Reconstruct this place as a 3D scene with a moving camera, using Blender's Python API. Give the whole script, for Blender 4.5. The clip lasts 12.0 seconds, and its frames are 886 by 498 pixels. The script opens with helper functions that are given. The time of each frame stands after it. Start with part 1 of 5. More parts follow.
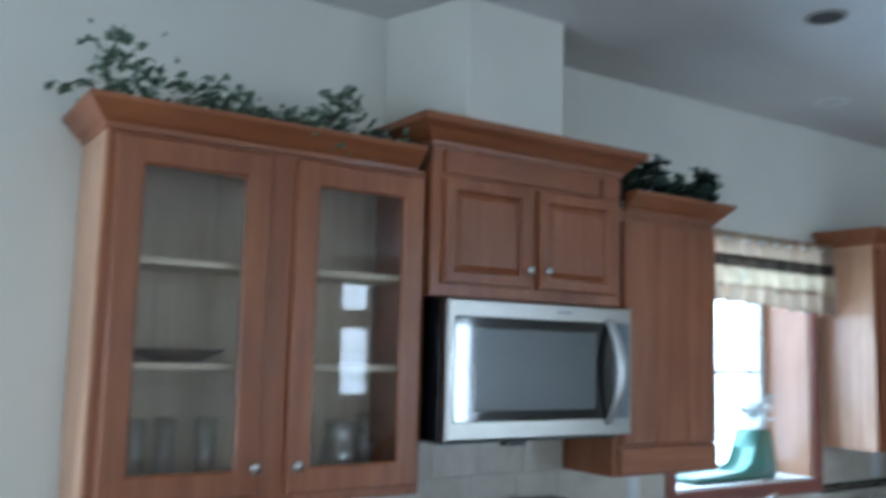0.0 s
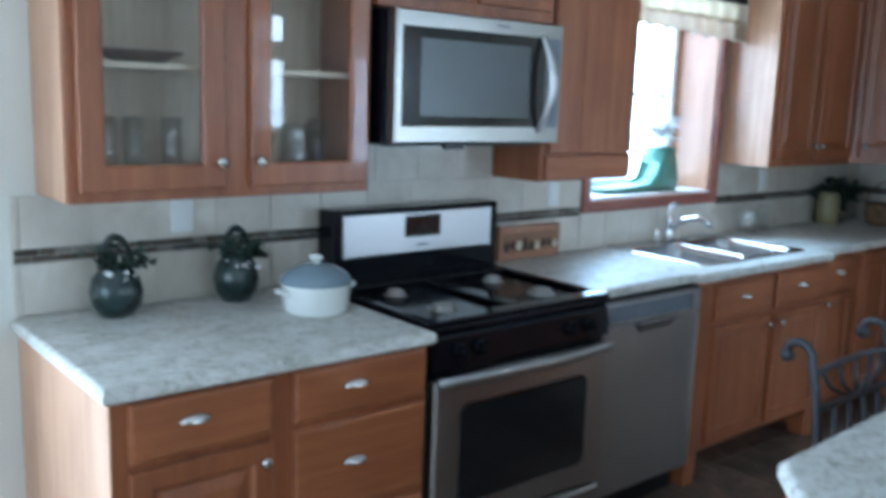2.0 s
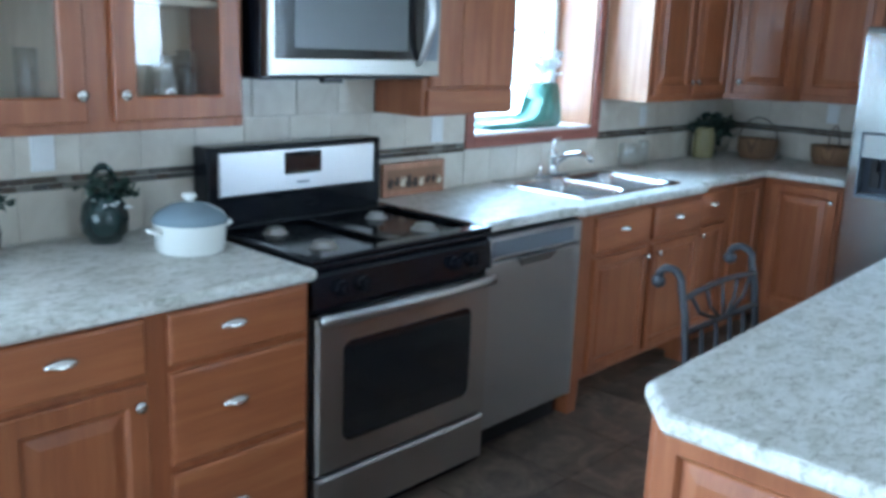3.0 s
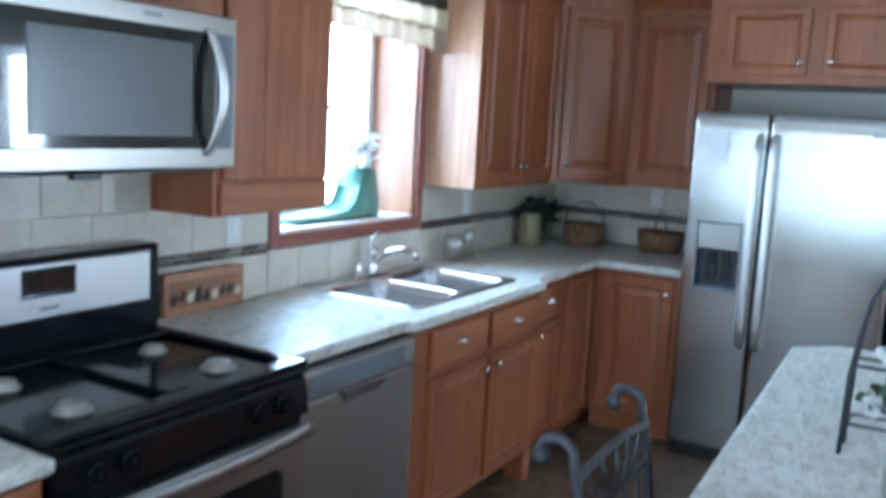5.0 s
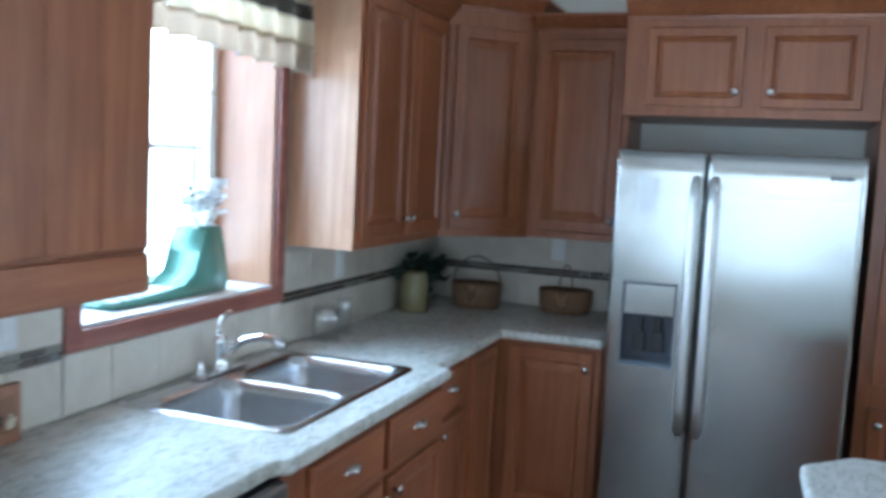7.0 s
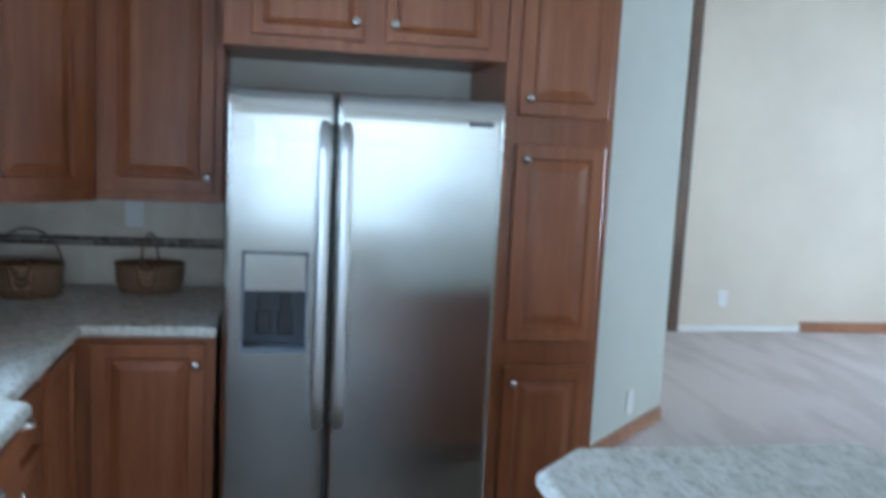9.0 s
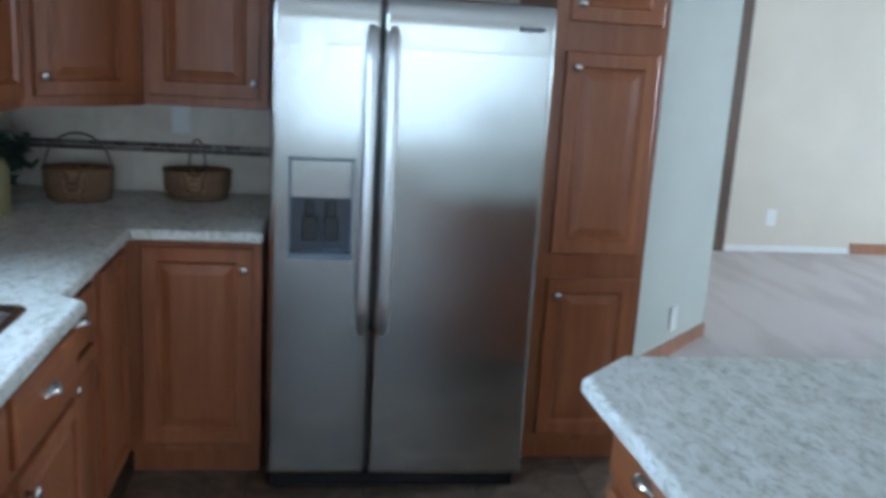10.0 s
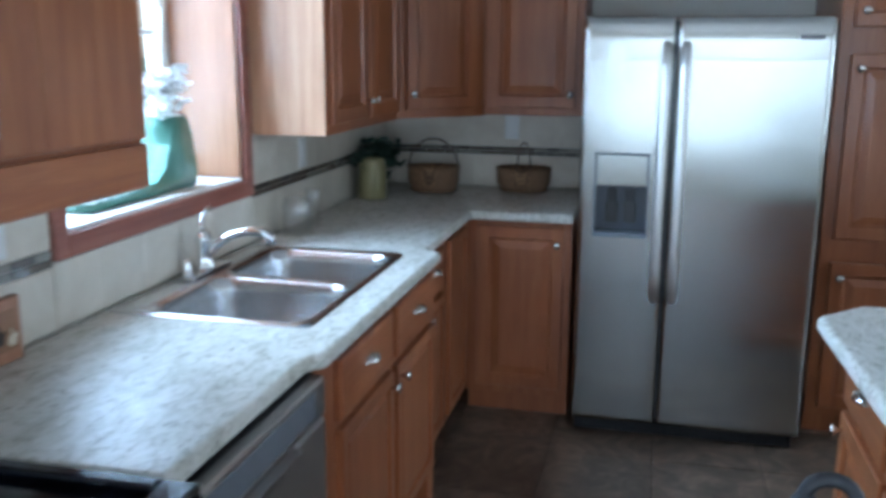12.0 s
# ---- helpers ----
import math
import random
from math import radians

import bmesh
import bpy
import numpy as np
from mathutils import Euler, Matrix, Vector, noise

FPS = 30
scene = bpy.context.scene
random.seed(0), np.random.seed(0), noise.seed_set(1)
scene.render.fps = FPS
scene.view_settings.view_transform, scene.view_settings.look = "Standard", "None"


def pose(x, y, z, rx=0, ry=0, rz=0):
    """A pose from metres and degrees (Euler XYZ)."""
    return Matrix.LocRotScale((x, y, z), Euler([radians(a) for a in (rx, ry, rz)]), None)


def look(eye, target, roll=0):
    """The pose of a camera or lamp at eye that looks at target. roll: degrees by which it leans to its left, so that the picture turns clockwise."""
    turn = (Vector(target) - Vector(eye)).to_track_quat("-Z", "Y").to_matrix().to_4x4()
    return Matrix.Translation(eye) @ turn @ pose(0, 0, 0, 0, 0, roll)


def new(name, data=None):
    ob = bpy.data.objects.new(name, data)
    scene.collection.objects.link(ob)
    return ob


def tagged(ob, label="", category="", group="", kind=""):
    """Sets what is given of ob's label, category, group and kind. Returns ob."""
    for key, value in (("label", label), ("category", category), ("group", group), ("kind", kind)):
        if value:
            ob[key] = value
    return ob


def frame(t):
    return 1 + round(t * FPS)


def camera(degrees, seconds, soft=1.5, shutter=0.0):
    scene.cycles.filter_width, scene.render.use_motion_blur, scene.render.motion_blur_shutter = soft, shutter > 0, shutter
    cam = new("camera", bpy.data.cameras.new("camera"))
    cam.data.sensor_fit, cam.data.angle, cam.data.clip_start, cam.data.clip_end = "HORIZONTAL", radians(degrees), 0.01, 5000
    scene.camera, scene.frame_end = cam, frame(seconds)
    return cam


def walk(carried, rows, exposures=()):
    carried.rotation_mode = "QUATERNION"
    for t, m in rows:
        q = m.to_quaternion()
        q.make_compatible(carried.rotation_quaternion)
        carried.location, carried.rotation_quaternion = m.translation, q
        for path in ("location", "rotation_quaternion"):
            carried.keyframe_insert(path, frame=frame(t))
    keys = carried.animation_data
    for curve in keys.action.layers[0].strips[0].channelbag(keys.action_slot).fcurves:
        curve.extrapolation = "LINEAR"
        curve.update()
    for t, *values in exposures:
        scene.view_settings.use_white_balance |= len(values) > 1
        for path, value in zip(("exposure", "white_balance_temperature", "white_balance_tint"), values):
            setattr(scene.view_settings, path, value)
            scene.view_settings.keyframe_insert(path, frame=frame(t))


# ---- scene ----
cam = camera(53.1, 12.0, soft=3.6, shutter=0.6)
PATH = [
    (0, (0.418, 0.303, 1.689), (1.516, 1.959, 1.917), 1.4),
    (0.5, (0.434, 0.214, 1.663), (1.307, 2.011, 1.763), 1.6),
    (1, (0.32, 0.203, 1.645), (1.138, 2.027, 1.593), 1.4),
    (1.5, (0.243, 0.225, 1.613), (1.329, 1.892, 1.404), 1.7),
    (2, (0.194, 0.199, 1.578), (1.46, 1.71, 1.239), 2.0),
    (2.5, (0.195, 0.181, 1.561), (1.564, 1.579, 1.144), 2.4),
    (4.5, (0.619, 0.436, 1.547), (2.21, 1.576, 1.14), 2.2),
    (5, (0.73, 0.646, 1.597), (2.439, 1.645, 1.307), 3.1),
    (5.5, (0.884, 0.765, 1.608), (2.625, 1.724, 1.387), 3.2),
    (6, (1.07, 0.882, 1.612), (2.822, 1.82, 1.388), 3.1),
    (6.5, (1.256, 1.026, 1.61), (3.052, 1.88, 1.396), 2.8),
    (8.5, (2.073, 1.577, 1.613), (4.063, 1.484, 1.433), 2.9),
    (9, (2.122, 1.609, 1.59), (4.073, 1.253, 1.33), 2.9),
    (9.5, (2.134, 1.626, 1.566), (4.05, 1.225, 1.155), 3.3),
    (10, (2.139, 1.619, 1.558), (4.07, 1.351, 1.111), 3.4),
    (10.5, (2.053, 1.581, 1.569), (4.016, 1.517, 1.191), 2.2),
    (11, (1.876, 1.504, 1.555), (3.83, 1.692, 1.173), 0.5),
    (11.5, (1.671, 1.501, 1.546), (3.602, 1.821, 1.136), 0.1),
    (12, (1.482, 1.507, 1.554), (3.382, 1.961, 1.126), 0.3),
]
EXPOSURES = [(0.0, 0.05, 5700, 12), (0.5, 0.52, 5600, 11), (1.0, 0.17, 5550, 11), (1.5, 0.12, 5500, 11), (2.0, 0.48, 5480, 10), (2.5, 0.72, 5380, 9), (4.5, 0.92, 5500, 11), (5.0, 0.8, 5600, 13), (6.0, 0.6, 5720, 13), (8.5, 0.45, 5720, 12), (10.0, 0.44, 5850, 13), (12.0, 0.5, 5800, 14)]
walk(cam, [(t, look(eye, target, roll)) for t, eye, target, roll in PATH], EXPOSURES)

# ---- world and light ----
world = bpy.data.worlds.new("sky")
scene.world = world
world.use_nodes = True
wn = world.node_tree.nodes
sky = wn.new("ShaderNodeTexSky")
sky.sky_type, sky.sun_disc = "NISHITA", False
sky.sun_elevation, sky.sun_rotation = radians(48), radians(150)
world.node_tree.links.new(sky.outputs["Color"], wn["Background"].inputs["Color"])
wn["Background"].inputs["Strength"].default_value = 0.12
sun_data = bpy.data.lights.new("sun", "SUN")
sun_data.energy, sun_data.angle, sun_data.color = 3.0, radians(0.5), (1.0, 0.95, 0.88)
sun = new("sun", sun_data)
sun.matrix_world = look((0, 0, 0), (-0.33, 0.58, -0.74))


def window_light(name, at, target, w, h, power, color):
    """Sky light standing in a window's opening."""
    d = bpy.data.lights.new(name, "AREA")
    d.shape, d.size, d.size_y, d.energy, d.color = "RECTANGLE", w, h, power, color
    o = new(name, d)
    o.matrix_world = look(at, target)
    return o


SKYLIGHT = (0.70, 0.88, 1.0)
window_light("sink_window_light", (3.74, 3.20, 1.66), (3.74, 0, 1.66), 0.90, 1.02, 38, (0.54, 0.79, 1.0))
window_light("patio_door_light", (-0.52, 3.06, 1.02), (-0.52, 0, 1.02), 1.74, 1.94, 86, SKYLIGHT)
window_light("west_window_light", (-3.36, 0.625, 1.20), (0, 0.625, 1.20), 3.5, 1.72, 48, SKYLIGHT)
window_light("south_window_light_a", (5.66, -5.10, 1.55), (5.66, 0, 1.55), 0.44, 0.84, 13, SKYLIGHT)
window_light("transom_light", (5.66, -5.10, 2.33), (5.66, 0, 2.33), 0.44, 0.34, 5, SKYLIGHT)
window_light("south_window_light_b", (7.10, -5.10, 1.35), (7.10, 0, 1.35), 0.5, 1.5, 85, SKYLIGHT)
window_light("south_window_light_c", (1.2, -5.10, 1.45), (1.2, 0, 1.45), 2.2, 1.3, 24, SKYLIGHT)

# ---- materials ----


def material(name, base, rough=0.5, metal=0.0, coat=0.0):
    m = bpy.data.materials.new(name)
    m.use_nodes = True
    b = m.node_tree.nodes["Principled BSDF"]
    b.inputs["Base Color"].default_value = (*base, 1)
    b.inputs["Roughness"].default_value = rough
    b.inputs["Metallic"].default_value = metal
    b.inputs["Coat Weight"].default_value = coat
    return m


def node(m, kind, **values):
    n = m.node_tree.nodes.new(kind)
    for key, v in values.items():
        n.inputs[key.replace("_", " ")].default_value = v
    return n


def link(m, a, b):
    m.node_tree.links.new(a, b)


def coords(m, scale=(1, 1, 1), world_space=True):
    """World-sized coordinates, stretched by scale."""
    mp = node(m, "ShaderNodeMapping", Scale=scale)
    if world_space:
        g = node(m, "ShaderNodeNewGeometry")
        link(m, g.outputs["Position"], mp.inputs["Vector"])
    else:
        g = node(m, "ShaderNodeTexCoord")
        link(m, g.outputs["Object"], mp.inputs["Vector"])
    return mp.outputs["Vector"]


def ramp(m, fac, stops):
    r = m.node_tree.nodes.new("ShaderNodeValToRGB")
    el = r.color_ramp.elements
    while len(el) < len(stops):
        el.new(0.5)
    for e, (p, c) in zip(el, stops):
        e.position, e.color = p, (*c, 1)
    link(m, fac, r.inputs["Fac"])
    return r.outputs["Color"]


def noise_of(m, vec, scale, detail=4, rough=0.55, distort=0.0):
    n = node(m, "ShaderNodeTexNoise", Scale=scale, Detail=detail, Roughness=rough, Distortion=distort)
    link(m, vec, n.inputs["Vector"])
    return n.outputs["Fac"]


def mix(m, a, b, fac, mode="MIX"):
    n = m.node_tree.nodes.new("ShaderNodeMix")
    n.data_type, n.blend_type = "RGBA", mode
    for sock, v in ((n.inputs[6], a), (n.inputs[7], b), (n.inputs[0], fac)):
        if isinstance(v, (int, float)):
            sock.default_value = v
        elif isinstance(v, tuple):
            sock.default_value = (*v, 1)
        else:
            link(m, v, sock)
    return n.outputs[2]


def bsdf(m):
    return m.node_tree.nodes["Principled BSDF"]


def bump(m, fac, strength, dist=0.002):
    b = node(m, "ShaderNodeBump", Strength=strength, Distance=dist)
    link(m, fac, b.inputs["Height"])
    link(m, b.outputs["Normal"], bsdf(m).inputs["Normal"])


def random_of(m):
    return m.node_tree.nodes.new("ShaderNodeObjectInfo").outputs["Random"]


def wood(name, axis, dark, mid, light, rough=0.38):
    """Stained hardwood with its grain along one axis."""
    m = material(name, mid, rough, coat=0.15)
    stretch = [16.0, 16.0, 16.0]
    stretch[axis] = 0.9
    v = coords(m, tuple(stretch))
    grain = noise_of(m, v, 1.6, 6, 0.6, 0.6)
    fine = noise_of(m, coords(m, tuple(s * 6 for s in stretch)), 2.0, 3)
    board = noise_of(m, coords(m, (1, 1, 1)), 2.2, 2)
    c = ramp(m, grain, [(0.25, dark), (0.5, mid), (0.75, light)])
    c = mix(m, c, ramp(m, fine, [(0.3, (0.72, 0.66, 0.6)), (0.6, (1, 1, 1))]), 0.38, "MULTIPLY")
    c = mix(m, c, ramp(m, board, [(0.3, (0.82, 0.78, 0.74)), (0.7, (1.08, 1.06, 1.04))]), 0.8, "MULTIPLY")
    c = mix(m, c, ramp(m, random_of(m), [(0.0, (0.9, 0.87, 0.84)), (1.0, (1.08, 1.07, 1.05))]), 0.7, "MULTIPLY")
    link(m, c, bsdf(m).inputs["Base Color"])
    bump(m, fine, 0.12, 0.001)
    return m


OAK = ((0.262, 0.083, 0.033), (0.330, 0.110, 0.041), (0.405, 0.152, 0.060))
WOOD_V = wood("cabinet_wood_upright", 2, *OAK)
WOOD_X = wood("cabinet_wood_along_x", 0, *OAK)
WOOD_Y = wood("cabinet_wood_along_y", 1, *OAK)
# paler than the fronts; the corner side's window glow is in this colour
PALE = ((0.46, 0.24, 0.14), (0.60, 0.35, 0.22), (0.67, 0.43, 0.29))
WOOD_PALE = wood("cabinet_side_pale", 2, *PALE, rough=0.42)
WOOD_LINING = wood("window_lining_oak", 2, (0.32, 0.14, 0.075), (0.43, 0.205, 0.115), (0.50, 0.26, 0.15), rough=0.45)
WOOD_IN = wood("cabinet_inside", 2, (0.56, 0.46, 0.32), (0.66, 0.56, 0.41), (0.71, 0.62, 0.47), rough=0.5)
WOOD_TRIM = wood("window_trim_cherry", 0, (0.20, 0.065, 0.045), (0.29, 0.10, 0.07), (0.36, 0.14, 0.10))
WOOD_CASE = wood("door_casing_oak", 2, (0.30, 0.13, 0.07), (0.40, 0.19, 0.11), (0.47, 0.24, 0.14))
WOOD_BROWN = wood("dark_casing", 2, (0.10, 0.065, 0.05), (0.15, 0.10, 0.075), (0.20, 0.13, 0.10))


def painted(name, base, rough=0.75, speck=0.12):
    """Rolled wall paint: faint orange-peel and slow unevenness."""
    m = material(name, base, rough)
    slow = noise_of(m, coords(m), 1.3, 3)
    lo, hi = tuple(c * 0.94 for c in base), tuple(min(1, c * 1.04) for c in base)
    link(m, ramp(m, slow, [(0.3, lo), (0.7, hi)]), bsdf(m).inputs["Base Color"])
    bump(m, noise_of(m, coords(m), 160, 3), speck, 0.002)
    return m


PAINT = painted("wall_paint_ivory", (0.77, 0.745, 0.66))
PAINT_GREEN = painted("wall_paint_sage", (0.51, 0.53, 0.475))
PAINT_CREAM = painted("wall_paint_cream", (0.68, 0.61, 0.51))
PAINT_CEIL = painted("ceiling_paint", (0.73, 0.71, 0.69), 0.9, 0.3)
PAINT_WHITE = painted("white_paint", (0.80, 0.80, 0.78), 0.4, 0.02)


def laminate():
    """Stone-look laminate: pale ground with olive-grey and brown drifts and flecks."""
    m = material("stone_laminate", (0.6, 0.6, 0.55), 0.36, coat=0.0)
    flow = coords(m, (0.55, 1, 1))
    drift = noise_of(m, flow, 20, 6, 0.68, 0.7)
    fleck = noise_of(m, flow, 64, 5, 0.68, 0.8)
    dark = noise_of(m, flow, 46, 4, 0.62, 1.0)
    bsdf(m).inputs["Specular IOR Level"].default_value = 0.22
    c = ramp(m, drift, [(0.30, (0.44, 0.44, 0.37)), (0.48, (0.63, 0.62, 0.56)), (0.66, (0.75, 0.74, 0.70))])
    c = mix(m, c, ramp(m, fleck, [(0.36, (0.45, 0.43, 0.36)), (0.5, (1, 1, 1))]), 0.6, "MULTIPLY")
    c = mix(m, c, (0.15, 0.13, 0.10), ramp(m, dark, [(0.59, (0, 0, 0)), (0.67, (0.42, 0.42, 0.42))]))
    link(m, c, bsdf(m).inputs["Base Color"])
    link(m, ramp(m, fleck, [(0.3, (0.46, 0.46, 0.46)), (0.7, (0.34, 0.34, 0.34))]), bsdf(m).inputs["Roughness"])
    return m


LAMINATE = laminate()


def brushed(name, base, rough, axis):
    """Brushed steel; the brush lines run along one axis."""
    m = material(name, base, rough, 1.0)
    stretch = [900.0, 900.0, 900.0]
    stretch[axis] = 3.0
    lines = noise_of(m, coords(m, tuple(stretch)), 1.0, 2)
    smudge = noise_of(m, coords(m), 3.5, 4)
    r0 = ramp(m, smudge, [(0.3, (rough * 0.85,) * 3), (0.7, (rough * 1.2,) * 3)])
    link(m, mix(m, r0, ramp(m, lines, [(0.3, (rough * 0.8,) * 3), (0.7, (rough * 1.25,) * 3)]), 0.5), bsdf(m).inputs["Roughness"])
    bump(m, lines, 0.05, 0.0004)
    return m


STEEL_Y = brushed("brushed_steel_fridge", (0.49, 0.50, 0.485), 0.20, 2)
_tan = STEEL_Y.node_tree.nodes.new("ShaderNodeTangent")
_tan.direction_type, _tan.axis = "RADIAL", "Z"
link(STEEL_Y, _tan.outputs["Tangent"], bsdf(STEEL_Y).inputs["Tangent"])
bsdf(STEEL_Y).inputs["Anisotropic"].default_value = 0.85
STEEL_GRIP = brushed("brushed_steel_handle", (0.80, 0.80, 0.79), 0.40, 2)
STEEL_X = brushed("brushed_steel_appliance", (0.55, 0.55, 0.55), 0.32, 0)
STEEL_MW = brushed("brushed_steel_microwave", (0.34, 0.325, 0.30), 0.30, 0)
STEEL_DIM = brushed("dark_stainless", (0.52, 0.50, 0.48), 0.34, 0)
STEEL_SINK = brushed("sink_steel", (0.60, 0.61, 0.62), 0.24, 0)
CHROME = material("chrome", (0.82, 0.83, 0.84), 0.07, 1.0)
NICKEL = material("satin_nickel", (0.72, 0.70, 0.66), 0.25, 1.0)
BLACK = material("black_enamel", (0.006, 0.007, 0.010), 0.12)
bsdf(BLACK).inputs["Specular IOR Level"].default_value = 0.28
BLACK_MATT = material("black_matt_plastic", (0.010, 0.010, 0.012), 0.36)
DARK_GLASS = material("dark_oven_glass", (0.012, 0.013, 0.015), 0.07, coat=0.5)
MW_GLASS = material("microwave_door_glass", (0.054, 0.060, 0.060), 0.32, coat=0.1)
GREY_PLASTIC = material("grey_plastic", (0.16, 0.18, 0.21), 0.4)
NAVY = material("dark_blue_grey_plastic", (0.045, 0.055, 0.075), 0.3)
BURNER = material("burner_cap_aluminium", (0.36, 0.34, 0.31), 0.4, 0.5)
IRON = material("wrought_iron", (0.040, 0.042, 0.048), 0.45, 0.4)
GLAZE_WHITE = material("white_enamel", (0.80, 0.80, 0.75), 0.2, coat=0.3)
GLAZE_BLUE = material("blue_grey_enamel", (0.20, 0.26, 0.30), 0.2, coat=0.3)
GLAZE_GREEN = material("dark_green_glaze", (0.012, 0.028, 0.026), 0.14, coat=0.4)
TEAL = material("teal_glaze", (0.10, 0.27, 0.21), 0.35, coat=0.2)
SIGN_MINT = material("pale_mint_stripe", (0.55, 0.66, 0.60), 0.4)
PETAL = material("white_petal", (0.80, 0.80, 0.78), 0.6)
WAX = material("cream_wax", (0.75, 0.68, 0.50), 0.5)
PLATE = material("white_plastic_plate", (0.78, 0.78, 0.76), 0.35)
SIGN_DARK = material("sign_dark_letters", (0.05, 0.035, 0.025), 0.6)
SIGN_BACK = painted("sign_picture_ground", (0.26, 0.13, 0.07), 0.7)
SIGN_PALE = material("sign_pale_detail", (0.62, 0.55, 0.42), 0.6)
BRAND_GREY = material("badge_grey", (0.16, 0.16, 0.18), 0.4)
YELLOW_JAR = material("olive_ceramic", (0.25, 0.215, 0.10), 0.35, coat=0.2)
GROUT = painted("grout", (0.60, 0.55, 0.475), 0.9)
GROUT_DARK = painted("floor_grout", (0.05, 0.04, 0.033), 0.9)
NOTE = material("pale_blue_film", (0.55, 0.58, 0.61), 0.24, 0.95)


def clear_glass(name, tint=(1, 1, 1)):
    m = material(name, tint, 0.02)
    bsdf(m).inputs["Transmission Weight"].default_value = 1.0
    bsdf(m).inputs["IOR"].default_value = 1.45
    return m


GLASS = clear_glass("clear_glass")
GLASS_THIN = material("thin_glassware", (1, 1, 1), 0.05)
_tr = node(GLASS_THIN, "ShaderNodeBsdfTransparent", Color=(0.97, 0.98, 0.98, 1))
_gl = node(GLASS_THIN, "ShaderNodeBsdfGlossy", Roughness=0.04)
_mx = node(GLASS_THIN, "ShaderNodeMixShader", Fac=0.16)
link(GLASS_THIN, _tr.outputs["BSDF"], _mx.inputs[1])
link(GLASS_THIN, _gl.outputs["BSDF"], _mx.inputs[2])
link(GLASS_THIN, _mx.outputs["Shader"], GLASS_THIN.node_tree.nodes["Material Output"].inputs["Surface"])


def tile_mat():
    m = material("beige_wall_tile", (0.6, 0.55, 0.46), 0.32)
    a = noise_of(m, coords(m), 6, 5, 0.6, 0.8)
    c = ramp(m, a, [(0.3, (0.57, 0.505, 0.42)), (0.55, (0.66, 0.60, 0.51)), (0.75, (0.72, 0.67, 0.59))])
    c = mix(m, c, ramp(m, random_of(m), [(0, (0.94, 0.93, 0.91)), (1, (1.05, 1.05, 1.04))]), 1.0, "MULTIPLY")
    link(m, c, bsdf(m).inputs["Base Color"])
    bump(m, a, 0.08, 0.002)
    return m


def mosaic_mat():
    m = material("glass_mosaic", (0.1, 0.08, 0.06), 0.15, coat=0.4)
    c = ramp(m, random_of(m), [(0.0, (0.05, 0.038, 0.030)), (0.35, (0.13, 0.10, 0.075)), (0.7, (0.09, 0.085, 0.08)), (1.0, (0.27, 0.25, 0.21))])
    link(m, c, bsdf(m).inputs["Base Color"])
    return m


def floor_tile_mat():
    m = material("slate_vinyl", (0.1, 0.07, 0.05), 0.38)
    a = noise_of(m, coords(m), 5, 6, 0.65, 1.5)
    b = noise_of(m, coords(m), 22, 5, 0.6)
    c = ramp(m, a, [(0.3, (0.065, 0.047, 0.036)), (0.5, (0.14, 0.10, 0.074)), (0.7, (0.25, 0.19, 0.14))])
    c = mix(m, c, ramp(m, b, [(0.3, (0.7, 0.7, 0.7)), (0.65, (1.05, 1.05, 1.05))]), 0.7, "MULTIPLY")
    c = mix(m, c, ramp(m, random_of(m), [(0, (0.8, 0.78, 0.76)), (1, (1.15, 1.12, 1.1))]), 1.0, "MULTIPLY")
    link(m, c, bsdf(m).inputs["Base Color"])
    bump(m, b, 0.12, 0.002)
    return m


def carpet_mat():
    m = material("carpet_pile", (0.45, 0.40, 0.38), 0.95)
    a = noise_of(m, coords(m), 220, 3)
    lane = noise_of(m, coords(m, (0.5, 2.2, 1)), 1.5, 3, 0.5, 0.4)
    c = ramp(m, a, [(0.3, (0.50, 0.44, 0.425)), (0.7, (0.64, 0.575, 0.555))])
    c = mix(m, c, ramp(m, lane, [(0.42, (0.84, 0.83, 0.82)), (0.55, (1.04, 1.04, 1.04))]), 0.8, "MULTIPLY")
    link(m, c, bsdf(m).inputs["Base Color"])
    bump(m, a, 0.5, 0.006)
    return m


def leaf_mat(name, dark, light, rim=None):
    m = material(name, dark, 0.45)
    c = ramp(m, random_of(m), [(0, dark), (1, light)])
    p = noise_of(m, coords(m), 26, 3)
    c = mix(m, c, ramp(m, p, [(0.35, dark), (0.65, light)]), 0.6)
    if rim:
        q = noise_of(m, coords(m), 70, 3)
        c = mix(m, c, rim, ramp(m, q, [(0.54, (0, 0, 0)), (0.64, (0.8, 0.8, 0.8))]))
    link(m, c, bsdf(m).inputs["Base Color"])
    return m


def wicker_mat():
    m = material("wicker", (0.3, 0.18, 0.09), 0.7)
    w = node(m, "ShaderNodeTexWave", Scale=60.0, Distortion=2.0)
    link(m, coords(m, (1, 1, 1.6)), w.inputs["Vector"])
    link(m, ramp(m, w.outputs["Fac"], [(0.2, (0.12, 0.065, 0.035)), (0.7, (0.30, 0.17, 0.085))]), bsdf(m).inputs["Base Color"])
    bump(m, w.outputs["Fac"], 0.6, 0.004)
    return m


